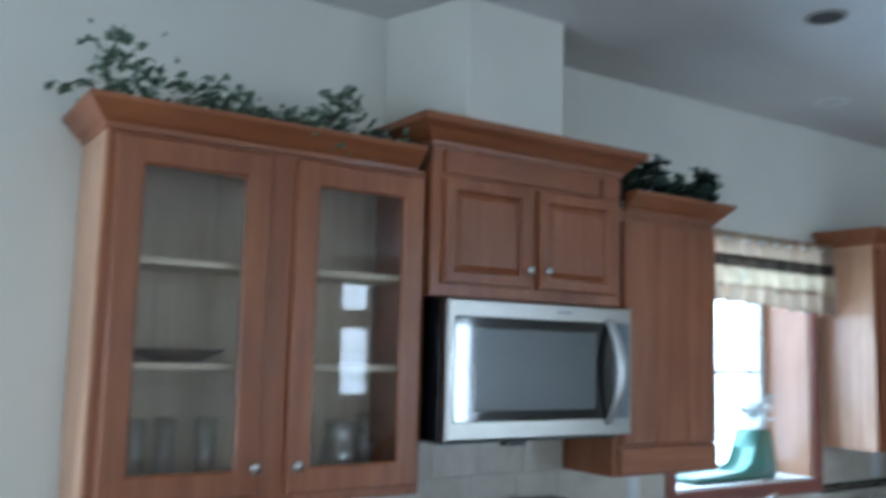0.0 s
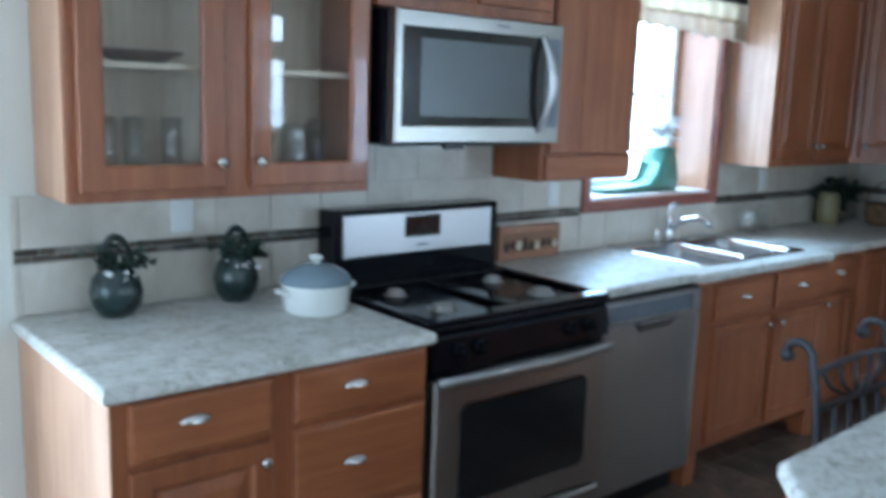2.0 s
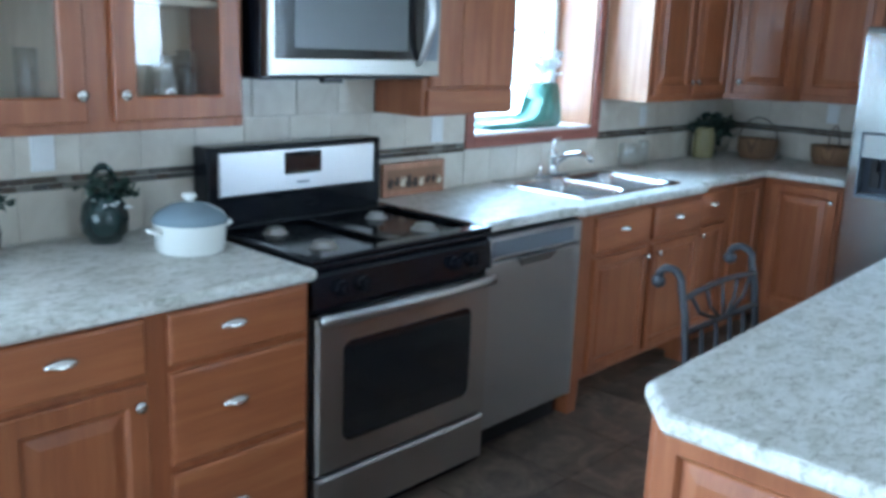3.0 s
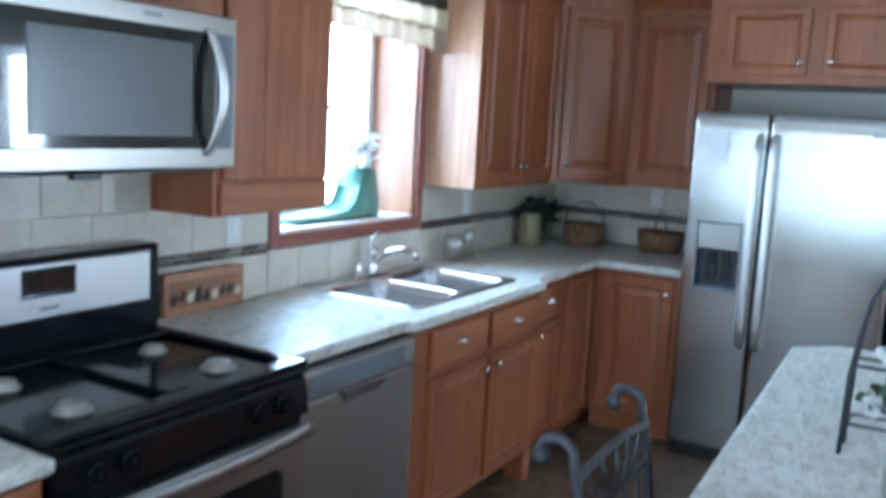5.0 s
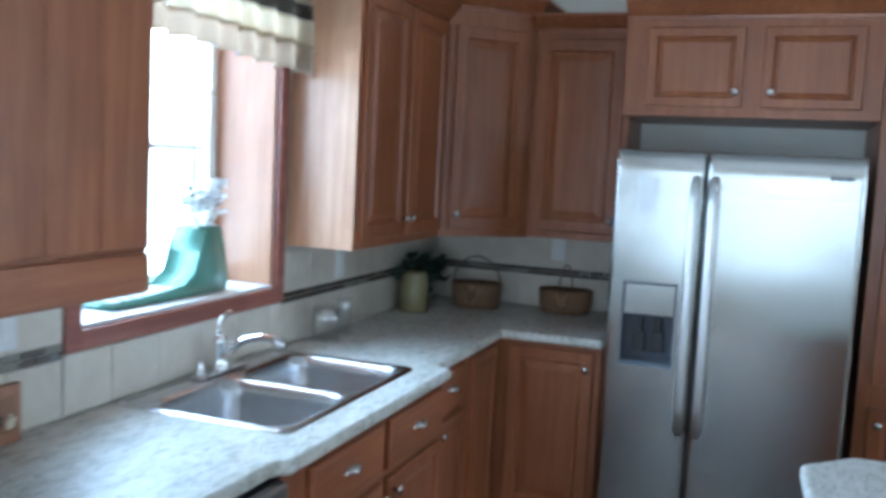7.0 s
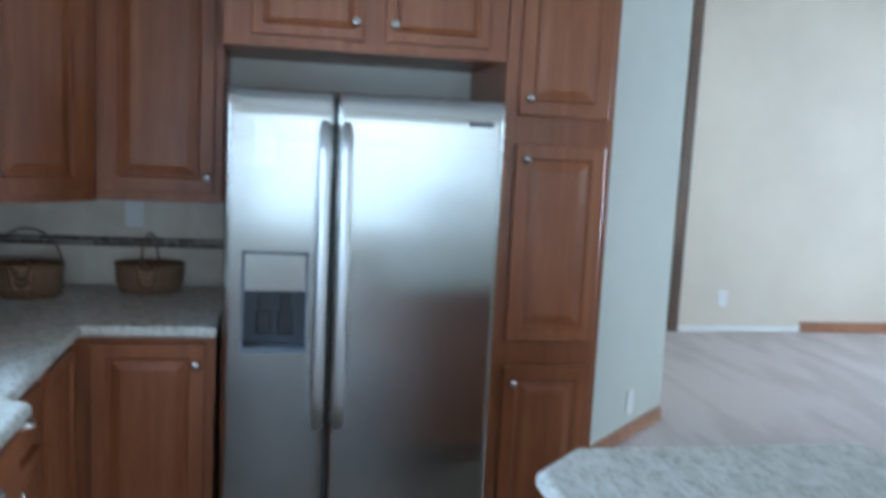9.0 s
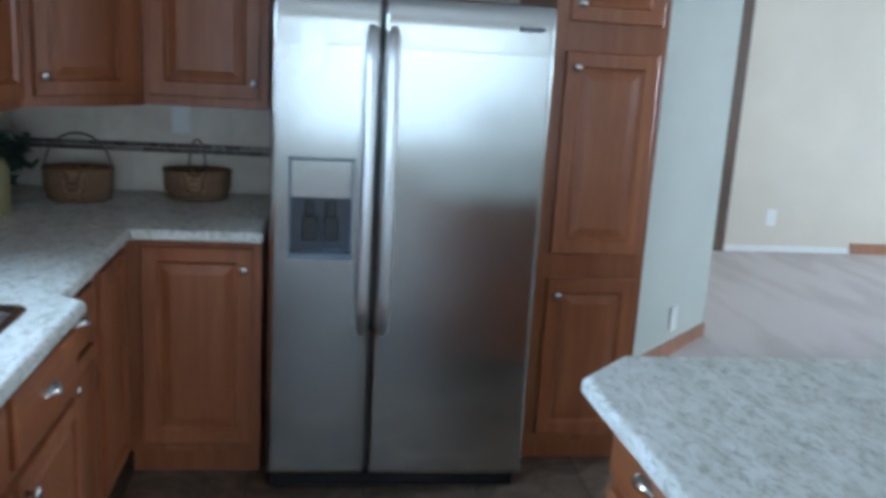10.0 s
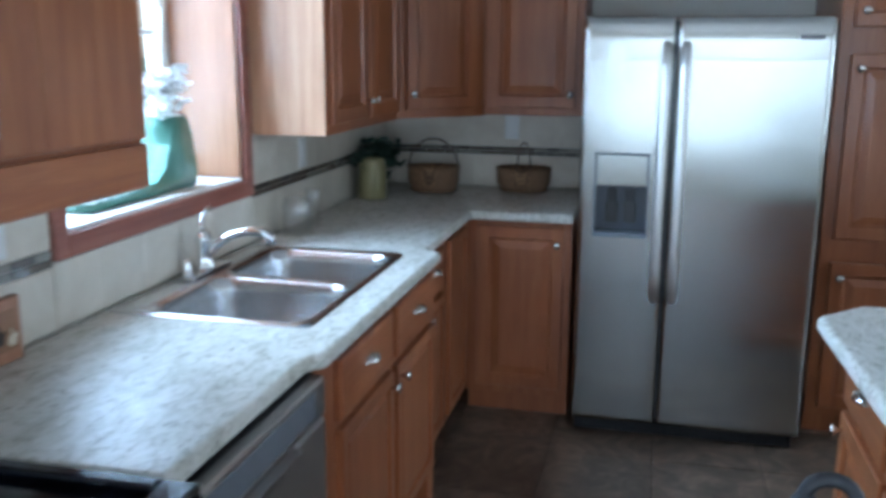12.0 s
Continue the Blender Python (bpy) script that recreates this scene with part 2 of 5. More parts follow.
def cloth(name, base):
    m = material(name, base, 0.9)
    bsdf(m).inputs["Transmission Weight"].default_value = 0.0
    w = noise_of(m, coords(m, (1, 1, 1)), 400, 2)
    link(m, ramp(m, w, [(0.3, tuple(c * 0.85 for c in base)), (0.7, base)]), bsdf(m).inputs["Base Color"])
    tr = node(m, "ShaderNodeBsdfTranslucent", Color=(*base, 1))
    mx = node(m, "ShaderNodeMixShader", Fac=0.35)
    out = m.node_tree.nodes["Material Output"]
    link(m, bsdf(m).outputs["BSDF"], mx.inputs[1])
    link(m, tr.outputs["BSDF"], mx.inputs[2])
    link(m, mx.outputs["Shader"], out.inputs["Surface"])
    return m


TILE, MOSAIC, FLOOR_TILE, CARPET, WICKER = tile_mat(), mosaic_mat(), floor_tile_mat(), carpet_mat(), wicker_mat()
LEAF_IVY = leaf_mat("variegated_ivy", (0.055, 0.105, 0.07), (0.15, 0.22, 0.15), (0.64, 0.64, 0.46))
LEAF_DARK = leaf_mat("dark_leaf", (0.008, 0.022, 0.016), (0.030, 0.060, 0.040))
LEAF_GREEN = leaf_mat("green_leaf", (0.015, 0.045, 0.02), (0.06, 0.12, 0.05))
CLOTH_TAN, CLOTH_BROWN, CLOTH_CREAM = cloth("tan_cloth", (0.58, 0.45, 0.33)), cloth("brown_cloth", (0.10, 0.075, 0.055)), cloth("cream_cloth", (0.76, 0.64, 0.47))
GRASS = painted("lawn", (0.09, 0.12, 0.05), 0.95)

# ---- building helpers ----


def thing(name, at, label="", category="", group="", kind=""):
    o = new(name)
    o.location = at
    o.empty_display_size = 0.05
    return tagged(o, label, category, group, kind)


def origin_of(o):
    p = Vector((0, 0, 0))
    while o:
        p += o.location
        o = o.parent
    return p


def part(owner, name, bm, mat, smooth=False, label=""):
    """A mesh from world-space geometry, as a part of its owner (or on its own with None)."""
    base = origin_of(owner)
    bmesh.ops.recalc_face_normals(bm, faces=bm.faces)
    bmesh.ops.translate(bm, verts=bm.verts, vec=-base)
    me = bpy.data.meshes.new(name)
    bm.to_mesh(me)
    bm.free()
    me.materials.append(mat)
    if smooth:
        for p in me.polygons:
            p.use_smooth = True
    o = new(name, me)
    o.parent = owner
    if label:
        o["label"] = label
    return o


def box(bm, x0, x1, y0, y1, z0, z1, bevel=0.0, segs=2):
    m = Matrix.LocRotScale(((x0 + x1) / 2, (y0 + y1) / 2, (z0 + z1) / 2), None, (abs(x1 - x0), abs(y1 - y0), abs(z1 - z0)))
    r = bmesh.ops.create_cube(bm, size=1.0, matrix=m)
    if bevel:
        edges = {e for v in r["verts"] for e in v.link_edges}
        bmesh.ops.bevel(bm, geom=list(edges), offset=bevel, segments=segs, profile=0.5, affect="EDGES")
    return bm


def boxes(*specs, bevel=0.0):
    bm = bmesh.new()
    for s in specs:
        box(bm, *s, bevel=bevel)
    return bm


NORTH, EAST, ISLE = ("y", -1), ("x", -1), ("y", 1)


def spot(face, plane, u, v, w):
    """A point on a front: u along it, v up, w out of it."""
    axis, sign = face
    return Vector((u, plane + sign * w, v)) if axis == "y" else Vector((plane + sign * w, u, v))


def nested(face, plane, u0, u1, v0, v1, steps, cap=True, back=True):
    """Nested rectangles on a front: steps of (inset, height)."""
    bm = bmesh.new()
    loops = []
    for d, w in steps:
        loops.append([bm.verts.new(spot(face, plane, u, v, w)) for u, v in ((u0 + d, v0 + d), (u1 - d, v0 + d), (u1 - d, v1 - d), (u0 + d, v1 - d))])
    for a, b in zip(loops, loops[1:]):
        for k in range(4):
            bm.faces.new((a[k], a[(k + 1) % 4], b[(k + 1) % 4], b[k]))
    if cap:
        bm.faces.new(loops[-1])
    if back:
        bm.faces.new(loops[0][::-1])
    return bm


def lathe(bm, at, axis, profile, n=20):
    """A turned solid: profile of (radius, height along the axis)."""
    axis = Vector(axis).normalized()
    a = axis.orthogonal().normalized()
    b = axis.cross(a)
    rings = []
    for r, h in profile:
        c = Vector(at) + axis * h
        if r <= 1e-6:
            rings.append([bm.verts.new(c)])
        else:
            rings.append([bm.verts.new(c + (a * math.cos(2 * math.pi * k / n) + b * math.sin(2 * math.pi * k / n)) * r) for k in range(n)])
    for p, q in zip(rings, rings[1:]):
        for k in range(n):
            l = (k + 1) % n
            if len(p) == 1 and len(q) == 1:
                continue
            if len(p) == 1:
                bm.faces.new((p[0], q[l], q[k]))
            elif len(q) == 1:
                bm.faces.new((p[k], p[l], q[0]))
            else:
                bm.faces.new((p[k], p[l], q[l], q[k]))
    return bm


def tube(bm, pts, r, n=8):
    """A round bar along points; r may be one radius or one for each point."""
    pts = [Vector(p) for p in pts]
    rs = r if isinstance(r, (list, tuple)) else [r] * len(pts)
    side = None
    rings = []
    for i, p in enumerate(pts):
        d = (pts[min(i + 1, len(pts) - 1)] - pts[max(i - 1, 0)]).normalized()
        side = d.orthogonal().normalized() if side is None else (side - d * side.dot(d)).normalized()
        up = d.cross(side)
        rings.append([bm.verts.new(p + (side * math.cos(2 * math.pi * k / n) + up * math.sin(2 * math.pi * k / n)) * rs[i]) for k in range(n)])
    for a, b in zip(rings, rings[1:]):
        for k in range(n):
            bm.faces.new((a[k], a[(k + 1) % n], b[(k + 1) % n], b[k]))
    bm.faces.new(rings[0][::-1])
    bm.faces.new(rings[-1])
    return bm


def arc(c, a, b, r0, r1, t0, t1, n=12):
    """Points on an arc about c in the plane of a and b (degrees)."""
    c, a, b = Vector(c), Vector(a), Vector(b)
    return [c + (a * math.cos(radians(t0 + (t1 - t0) * k / n)) + b * math.sin(radians(t0 + (t1 - t0) * k / n))) * (r0 + (r1 - r0) * k / n) for k in range(n + 1)]


def inset(loop, d):
    """A plan outline (anticlockwise) moved inwards by d."""
    out = []
    for i, p in enumerate(loop):
        p0, p1, p2 = Vector(loop[i - 1]), Vector(p), Vector(loop[(i + 1) % len(loop)])
        n0 = Vector((-(p1 - p0).y, (p1 - p0).x)).normalized()
        n1 = Vector((-(p2 - p1).y, (p2 - p1).x)).normalized()
        k = (n0 + n1) / (1 + n0.dot(n1))
        out.append((p1.x + k.x * d, p1.y + k.y * d))
    return out


def slab(outline, holes, z0, z1, r):
    """A worktop from its plan, with a rolled edge and cut-outs."""
    bm = bmesh.new()

    def ring(loop, z):
        return [bm.verts.new((x, y, z)) for x, y in loop]

    def skin(a, b):
        for k in range(len(a)):
            bm.faces.new((a[k], a[(k + 1) % len(a)], b[(k + 1) % len(a)], b[k]))

    def edges(loop):
        return [bm.edges.get((loop[k], loop[(k + 1) % len(loop)])) or bm.edges.new((loop[k], loop[(k + 1) % len(loop)])) for k in range(len(loop))]

    levels = [ring(inset(outline, r * 0.6), z0)]
    for ang in (0, 30, 60, 90):
        levels.append(ring(inset(outline, r * (1 - math.cos(radians(ang)))), z1 - r + r * math.sin(radians(ang))))
    levels.insert(1, ring(outline, z0 + r * 0.6))
    for a, b in zip(levels, levels[1:]):
        skin(a, b)
    tops, bottoms = [levels[-1]], [levels[0]]
    for h in holes:
        t, b = ring(h, z1), ring(h, z0)
        skin(t, b)
        tops.append(t)
        bottoms.append(b)
    for group in (tops, bottoms):
        es = [e for l in group for e in edges(l)]
        bmesh.ops.triangle_fill(bm, use_beauty=True, edges=es)
    return bm


def rounded(x0, x1, y0, y1, r, n=5):
    pts = []
    for cx, cy, a0 in ((x1 - r, y1 - r, 0), (x0 + r, y1 - r, 90), (x0 + r, y0 + r, 180), (x1 - r, y0 + r, 270)):
        pts += [(cx + r * math.cos(radians(a0 + 90 * k / n)), cy + r * math.sin(radians(a0 + 90 * k / n))) for k in range(n + 1)]
    return pts


def knob(owner, face, plane, u, v):
    """A round satin nickel knob."""
    bm = bmesh.new()
    axis = spot(face, 0, 0, 0, 1)
    lathe(bm, spot(face, plane, u, v, 0), axis, [(0, 0), (0.006, 0), (0.005, 0.010), (0.012, 0.016), (0.0165, 0.021), (0.014, 0.027), (0, 0.029)], 14)
    return part(owner, "knob", bm, NICKEL, True, "satin nickel knob")


def cup_pull(owner, face, plane, u, v, w=0.042):
    """A half-moon bin pull."""
    bm = bmesh.new()
    rows = []
    for i in range(7):
        el = radians(90 * i / 6)
        row = []
        for k in range(13):
            az = math.pi * k / 12
            row.append(bm.verts.new(spot(face, plane, u + w * math.cos(az) * math.cos(el * 0.55), v - 0.008 + 0.022 * math.sin(az) * math.cos(el), 0.001 + 0.024 * math.sin(el) * (0.35 + 0.65 * math.sin(az)))))
        rows.append(row)
    for a, b in zip(rows, rows[1:]):
        for k in range(12):
            bm.faces.new((a[k], a[k + 1], b[k + 1], b[k]))
    return part(owner, "cup_pull", bm, NICKEL, True, "satin nickel cup pull")


PANEL = [(0, 0), (0, 0.016), (0.004, 0.020), (0.050, 0.020), (0.055, 0.014), (0.060, 0.008), (0.066, 0.008), (0.092, 0.016), (0.096, 0.017)]
SLAB = [(0, 0), (0, 0.014), (0.004, 0.018), (0.010, 0.020), (0.014, 0.020)]
SLIM = [(0, 0), (0, 0.016), (0.004, 0.020), (0.036, 0.020), (0.040, 0.012), (0.044, 0.008), (0.060, 0.016)]


def grain_for(face, upright=True):
    return WOOD_V if upright else (WOOD_X if face[0] == "y" else WOOD_Y)


def door(owner, face, plane, u0, u1, v0, v1, knob_at=None, steps=PANEL):
    d = part(owner, "door", nested(face, plane, u0, u1, v0, v1, steps), WOOD_V)
    if knob_at:
        knob(d, face, plane, *knob_at).location += spot(face, 0, 0, 0, 0.020)
    return d


def drawer(owner, face, plane, u0, u1, v0, v1, pull=True):
    d = part(owner, "drawer_front", nested(face, plane, u0, u1, v0, v1, SLAB), grain_for(face, False))
    if pull:
        cup_pull(d, face, plane, (u0 + u1) / 2 - (0.025 if u1 < 2 else 0.0), (v0 + v1) / 2 + 0.012).location += spot(face, 0, 0, 0, 0.020)
    return d


def crown(owner, path, z, h=0.075, out=0.062):
    """Crown moulding swept along a plan path; outwards is to the right of travel."""
    prof = [(0.0, 0.0), (0.010, 0.0), (0.012, 0.014), (0.026, 0.024), (0.044, 0.046), (out - 0.006, 0.058), (out, 0.062), (out, h), (0.0, h)]
    bm = bmesh.new()
    rings = []
    pts = [Vector(p) for p in path]
    for i, p in enumerate(pts):
        d0 = (p - pts[i - 1]).normalized() if i else (pts[1] - p).normalized()
        d1 = (pts[i + 1] - p).normalized() if i + 1 < len(pts) else d0
        n0, n1 = Vector((d0.y, -d0.x)), Vector((d1.y, -d1.x))
        k = (n0 + n1) / (1 + n0.dot(n1))
        rings.append([bm.verts.new((p.x + k.x * o, p.y + k.y * o, z + dz)) for o, dz in prof])
    m = len(prof)
    for a, b in zip(rings, rings[1:]):
        for k in range(m):
            bm.faces.new((a[k], a[(k + 1) % m], b[(k + 1) % m], b[k]))
    bm.faces.new(rings[0][::-1])
    bm.faces.new(rings[-1])
    return part(owner, "crown_moulding", bm, WOOD_X)


def leaf_cloud(owner, name, mat, centres, count, size, seed):
    """Many small pointed leaves round a run of stem points."""
    rnd = random.Random(seed)
    bm = bmesh.new()
    for _ in range(count):
        c, r = rnd.choice(centres)
        p = Vector(c) + Vector((rnd.gauss(0, r[0]), rnd.gauss(0, r[1]), r[2] * rnd.random() ** 1.15 * 1.9))
        s = size * rnd.uniform(0.6, 1.25)
        m = Matrix.Translation(p) @ Euler((rnd.uniform(-1.1, 1.1), rnd.uniform(-1.1, 1.1), rnd.uniform(0, 6.28))).to_matrix().to_4x4()
        shape = ((0, -0.5, 0), (0.32, -0.28, 0.05), (0.40, 0.05, 0.09), (0.16, 0.2, 0.05), (0, 0.6, -0.06), (-0.16, 0.2, 0.05), (-0.40, 0.05, 0.09), (-0.32, -0.28, 0.05))
        vs = [bm.verts.new(m @ (Vector(q) * s)) for q in shape]
        mid = bm.verts.new(m @ Vector((0, 0, -0.03 * s)))
        for k in range(8):
            bm.faces.new((vs[k], vs[(k + 1) % 8], mid))
    return part(owner, name, bm, mat)


def structure(name, bm, mat, label=""):
    o = part(None, name, bm, mat)
    return tagged(o, label, kind="structure")


# ---- the shell ----
YW, XE, ZC = 2.86, 5.85, 2.81
# north wall with the patio door and the sink window cut through it
structure("wall_north", boxes((-3.2, -1.42, YW, YW + 0.3, 0, ZC), (-1.42, 0.38, YW, YW + 0.3, 2.02, ZC), (0.38, 3.27, YW, YW + 0.3, 0, ZC),
          (3.27, 4.215, YW, YW + 0.3, 0, 1.135), (3.27, 4.215, YW, YW + 0.3, 2.18, ZC), (4.215, XE + 0.2, YW, YW + 0.3, 0, ZC)), PAINT, "ivory painted kitchen wall")
structure("wall_east", boxes((XE, XE + 0.15, 0.43, YW, 0, ZC)), PAINT, "ivory painted wall behind the refrigerator")
bm = bmesh.new()
for z in (0, 3.3):
    for p in ((5.81, 0.43), (6.81, -0.57), (6.93, -0.48), (6.0, 0.45)):
        bm.verts.new((*p, z))
bm.verts.ensure_lookup_table()
V = bm.verts
bm.faces.new(V[0:4])
bm.faces.new(V[4:8])
for k in range(4):
    bm.faces.new((V[k], V[(k + 1) % 4], V[4 + (k + 1) % 4], V[4 + k]))
structure("wall_diagonal", bm, PAINT_GREEN, "sage green angled wall beside the pantry")
structure("wall_living_east", boxes((9.1, 9.25, -5.2, -2.06, 0, 3.3), (9.085, 9.25, -2.06, 0.6, 0, 3.3)), PAINT_CREAM, "cream painted living room wall")
structure("wall_living_north", boxes((6.93, 9.085, -0.50, -0.38, 0, 3.3)), PAINT_CREAM, "cream painted wall")
structure("wall_west", boxes((-3.4, -3.2, -5.2, -1.2, 0, ZC), (-3.4, -3.2, 2.45, YW + 0.3, 0, ZC), (-3.4, -3.2, -1.2, 2.45, 0, 0.31), (-3.4, -3.2, -1.2, 2.45, 2.1, ZC)), PAINT, "ivory painted wall with wide glass doors")
south = []
xs = [-3.4, 0.1, 2.3, 5.42, 5.90, 6.85, 7.35, 9.25]
for i, (a, b) in enumerate(zip(xs, xs[1:])):
    if i in (1, 3, 5):
        lo, hi = {1: (0.8, 2.1), 3: (1.08, 2.54), 5: (0.6, 2.1)}[i]
        south += [(a, b, -5.2, -5.0, 0, lo), (a, b, -5.2, -5.0, hi, 3.3)]
        if i == 3:
            south.append((a, b, -5.2, -5.0, 2.0, 2.13))
    else:
        south.append((a, b, -5.2, -5.0, 0, 3.3))
structure("wall_south", boxes(*south), PAINT, "ivory painted wall with windows")
bm = boxes((-3.4, XE, -5.2, YW + 0.3, ZC, ZC + 0.12))
structure("ceiling", bm, PAINT_CEIL, "plain grey-white ceiling")
structure("ceiling_living", boxes((XE, 9.25, -5.2, YW + 0.3, 3.3, 3.42)), PAINT_CEIL, "plain living room ceiling")
structure("wall_header", boxes((XE - 0.12, XE, -5.0, 0.43, ZC + 0.12, 3.3)), PAINT, "painted drop between the two ceilings")
structure("floor", boxes((-3.4, 5.95, -5.2, YW + 0.3, -0.12, -0.004)), GROUT_DARK, "dark slate-look vinyl tile floor")
structure("floor_carpet", boxes((5.95, 9.25, -5.2, 0.6, -0.12, 0.008)), CARPET, "pale mauve-grey living room carpet")
structure("ground", boxes((-400, 400, -400, 400, -0.6, -0.5)), GRASS, "lawn outside the windows")
# chase above the range
bm = bmesh.new()
plan = ((1.86, 2.858), (1.97, 2.52), (2.36, 2.52), (2.36, 2.858))
lo = [bm.verts.new((*p, 2.4035)) for p in plan]
hi = [bm.verts.new((*p, ZC - 0.001)) for p in plan]
bm.faces.new(lo)
bm.faces.new(hi)
for k in range(4):
    bm.faces.new((lo[k], lo[(k + 1) % 4], hi[(k + 1) % 4], hi[k]))
structure("wall_chase", bm, PAINT, "painted duct chase above the range cabinet")
# trim
bm = bmesh.new()
m45 = Matrix.Translation((6.315, -0.075, 0.045)) @ Matrix.Rotation(radians(-45), 4, "Z")
bmesh.ops.create_cube(bm, size=1.0, matrix=m45 @ Matrix.Translation((0, -0.008, 0)) @ Matrix.Diagonal((1.40, 0.014, 0.085, 1)))
bmesh.ops.bevel(bm, geom=list(bm.edges), offset=0.004, segments=2, affect="EDGES")
structure("baseboard_diagonal", bm, WOOD_CASE, "wooden baseboard")
structure("baseboard_living_white", boxes((9.072, 9.084, -2.05, -0.5, 0.008, 0.06), (9.086, 9.099, -2.88, -2.062, 0.008, 0.06), bevel=0.003), PAINT_WHITE, "white baseboard")
structure("baseboard_living_wood", boxes((9.08, 9.099, -4.98, -2.882, 0.008, 0.10), bevel=0.003), WOOD_CASE, "reddish wood baseboard")
structure("trim_living_casing", boxes((9.05, 9.084, -1.72, -1.63, 0.008, 2.93), bevel=0.004), WOOD_BROWN, "dark brown wooden casing")


def casing(name, x0, x1, z0, z1, w, y, mat, sill=False, label=""):
    specs = [(x0 - w, x0, y - 0.02, y, z0, z1 + w), (x1, x1 + w, y - 0.02, y, z0, z1 + w), (x0, x1, y - 0.02, y, z1, z1 + w)]
    if sill:
        specs = [(x0 - w, x0, y - 0.02, y, z0 - w, z1 + w), (x1, x1 + w, y - 0.02, y, z0 - w, z1 + w), (x0, x1, y - 0.02, y, z1, z1 + w), (x0, x1, y - 0.02, y, z0 - w, z0)]
    return structure(name, boxes(*specs, bevel=0.004), mat, label)


structure("trim_patio_lining", boxes((0.366, 0.379, YW, YW + 0.085, 0.002, 2.006), (-1.419, 0.379, YW, YW + 0.085, 2.007, 2.019)), WOOD_CASE, "reddish oak door lining")
casing("trim_patio_door", -1.42, 0.38, 0, 2.02, 0.11, YW, WOOD_CASE, label="reddish oak casing round the patio door")
casing("trim_sink_window", 3.27, 4.215, 1.135, 2.18, 0.055, YW, WOOD_TRIM, True, "cherry-stained casing round the sink window")
# lining boards and sill of the sink window
structure("trim_window_lining", boxes((4.203, 4.214, YW, YW + 0.25, 1.147, 2.168), (3.271, 3.282, YW, YW + 0.25, 1.147, 2.168), (3.271, 4.214, YW, YW + 0.25, 2.169, 2.179)), WOOD_LINING, "light oak window lining")
structure("trim_window_sill", boxes((3.271, 4.214, YW - 0.004, YW + 0.25, 1.136, 1.146), bevel=0.002), PAINT_WHITE, "white window sill")


def window(name, face, plane, u0, u1, v0, v1, bars=(), rows=(), mat=None, label=""):
    """A fixed window: frame, glazing bars and a pane."""
    w = thing(name, spot(face, plane, (u0 + u1) / 2, v0, 0), label, kind="structure")
    f, d = 0.045, 0.03
    bm = bmesh.new()

    def bar(a, b, c, e, t=d):
        p, q = spot(face, plane, a, c, t), spot(face, plane, b, e, -t)
        box(bm, *sorted((p.x, q.x)), *sorted((p.y, q.y)), *sorted((p.z, q.z)), bevel=0.003)
    bar(u0, u0 + f, v0, v1)
    bar(u1 - f, u1, v0, v1)
    bar(u0 + f, u1 - f, v0, v0 + f)
    bar(u0 + f, u1 - f, v1 - f, v1)
    for b in bars:
        bar(b - 0.011, b + 0.011, v0 + f, v1 - f, 0.018)
    for r in rows:
        bar(u0 + f, u1 - f, r - 0.011, r + 0.011, 0.016)
    part(w, "frame", bm, mat or PAINT_WHITE)
    bm = bmesh.new()
    p, q = spot(face, plane, u0 + f, v0 + f, 0.003), spot(face, plane, u1 - f, v1 - f, -0.003)
    box(bm, *sorted((p.x, q.x)), *sorted((p.y, q.y)), *sorted((p.z, q.z)))
    part(w, "pane", bm, GLASS).visible_shadow = False
    return w


window("window_sink", NORTH, YW + 0.265, 3.285, 4.20, 1.15, 2.165, rows=(1.62,), label="white framed window over the sink")
window("door_patio", NORTH, YW + 0.12, -1.40, 0.365, 0.01, 2.005, bars=(-0.52, -0.47), label="white framed sliding glass patio door")
window("window_west", EAST, -3.28, -1.19, 2.44, 0.32, 2.09, bars=(0.0, 1.24), label="wide white framed glass doors")
window("window_south_narrow", ISLE, -5.05, 5.43, 5.89, 1.09, 1.99, rows=(1.32, 1.65), label="narrow white framed window")
window("window_south_transom", ISLE, -5.05, 5.43, 5.89, 2.14, 2.53, bars=(5.66,), label="small white framed transom window")
window("window_south_door", ISLE, -5.05, 6.86, 7.34, 0.61, 2.09, bars=(), rows=(1.1, 1.6), label="white framed window with glazing bars")
window("window_south_wide", ISLE, -5.05, 0.11, 2.29, 0.81, 2.09, bars=(1.2,), label="wide white framed window")

# ---- north upper cabinets ----
FY = 2.59


def carcass(owner, x0, x1, y0, y1, z0, z1, name="body", mat=None):
    return part(owner, name, boxes((x0, x1, y0, y1, z0, z1), bevel=0.002), mat or WOOD_V)


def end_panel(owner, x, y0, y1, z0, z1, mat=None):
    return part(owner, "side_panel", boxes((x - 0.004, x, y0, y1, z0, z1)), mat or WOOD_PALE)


# glass-fronted cabinet
gx0, gx1, gz0, gz1 = 0.915, 1.855, 1.267, 2.235
cab = thing("glass_cabinet", (1.385, YW, gz0), "reddish oak wall cabinet with two glass doors and shelves", "cabinet")
t = 0.018
part(cab, "body", boxes((gx0, gx0 + t, FY, YW - 0.004, gz0, gz1), (gx1 - t, gx1, FY, YW - 0.004, gz0, gz1), (gx0 + t, gx1 - t, FY, YW - 0.004, gz0, gz0 + t),
     (gx0 + t, gx1 - t, FY, YW - 0.004, gz1 - t, gz1)), WOOD_V)
part(cab, "back_panel", boxes((gx0 + t, gx1 - t, YW - 0.012, YW - 0.005, gz0 + t, gz1 - t)), WOOD_IN)
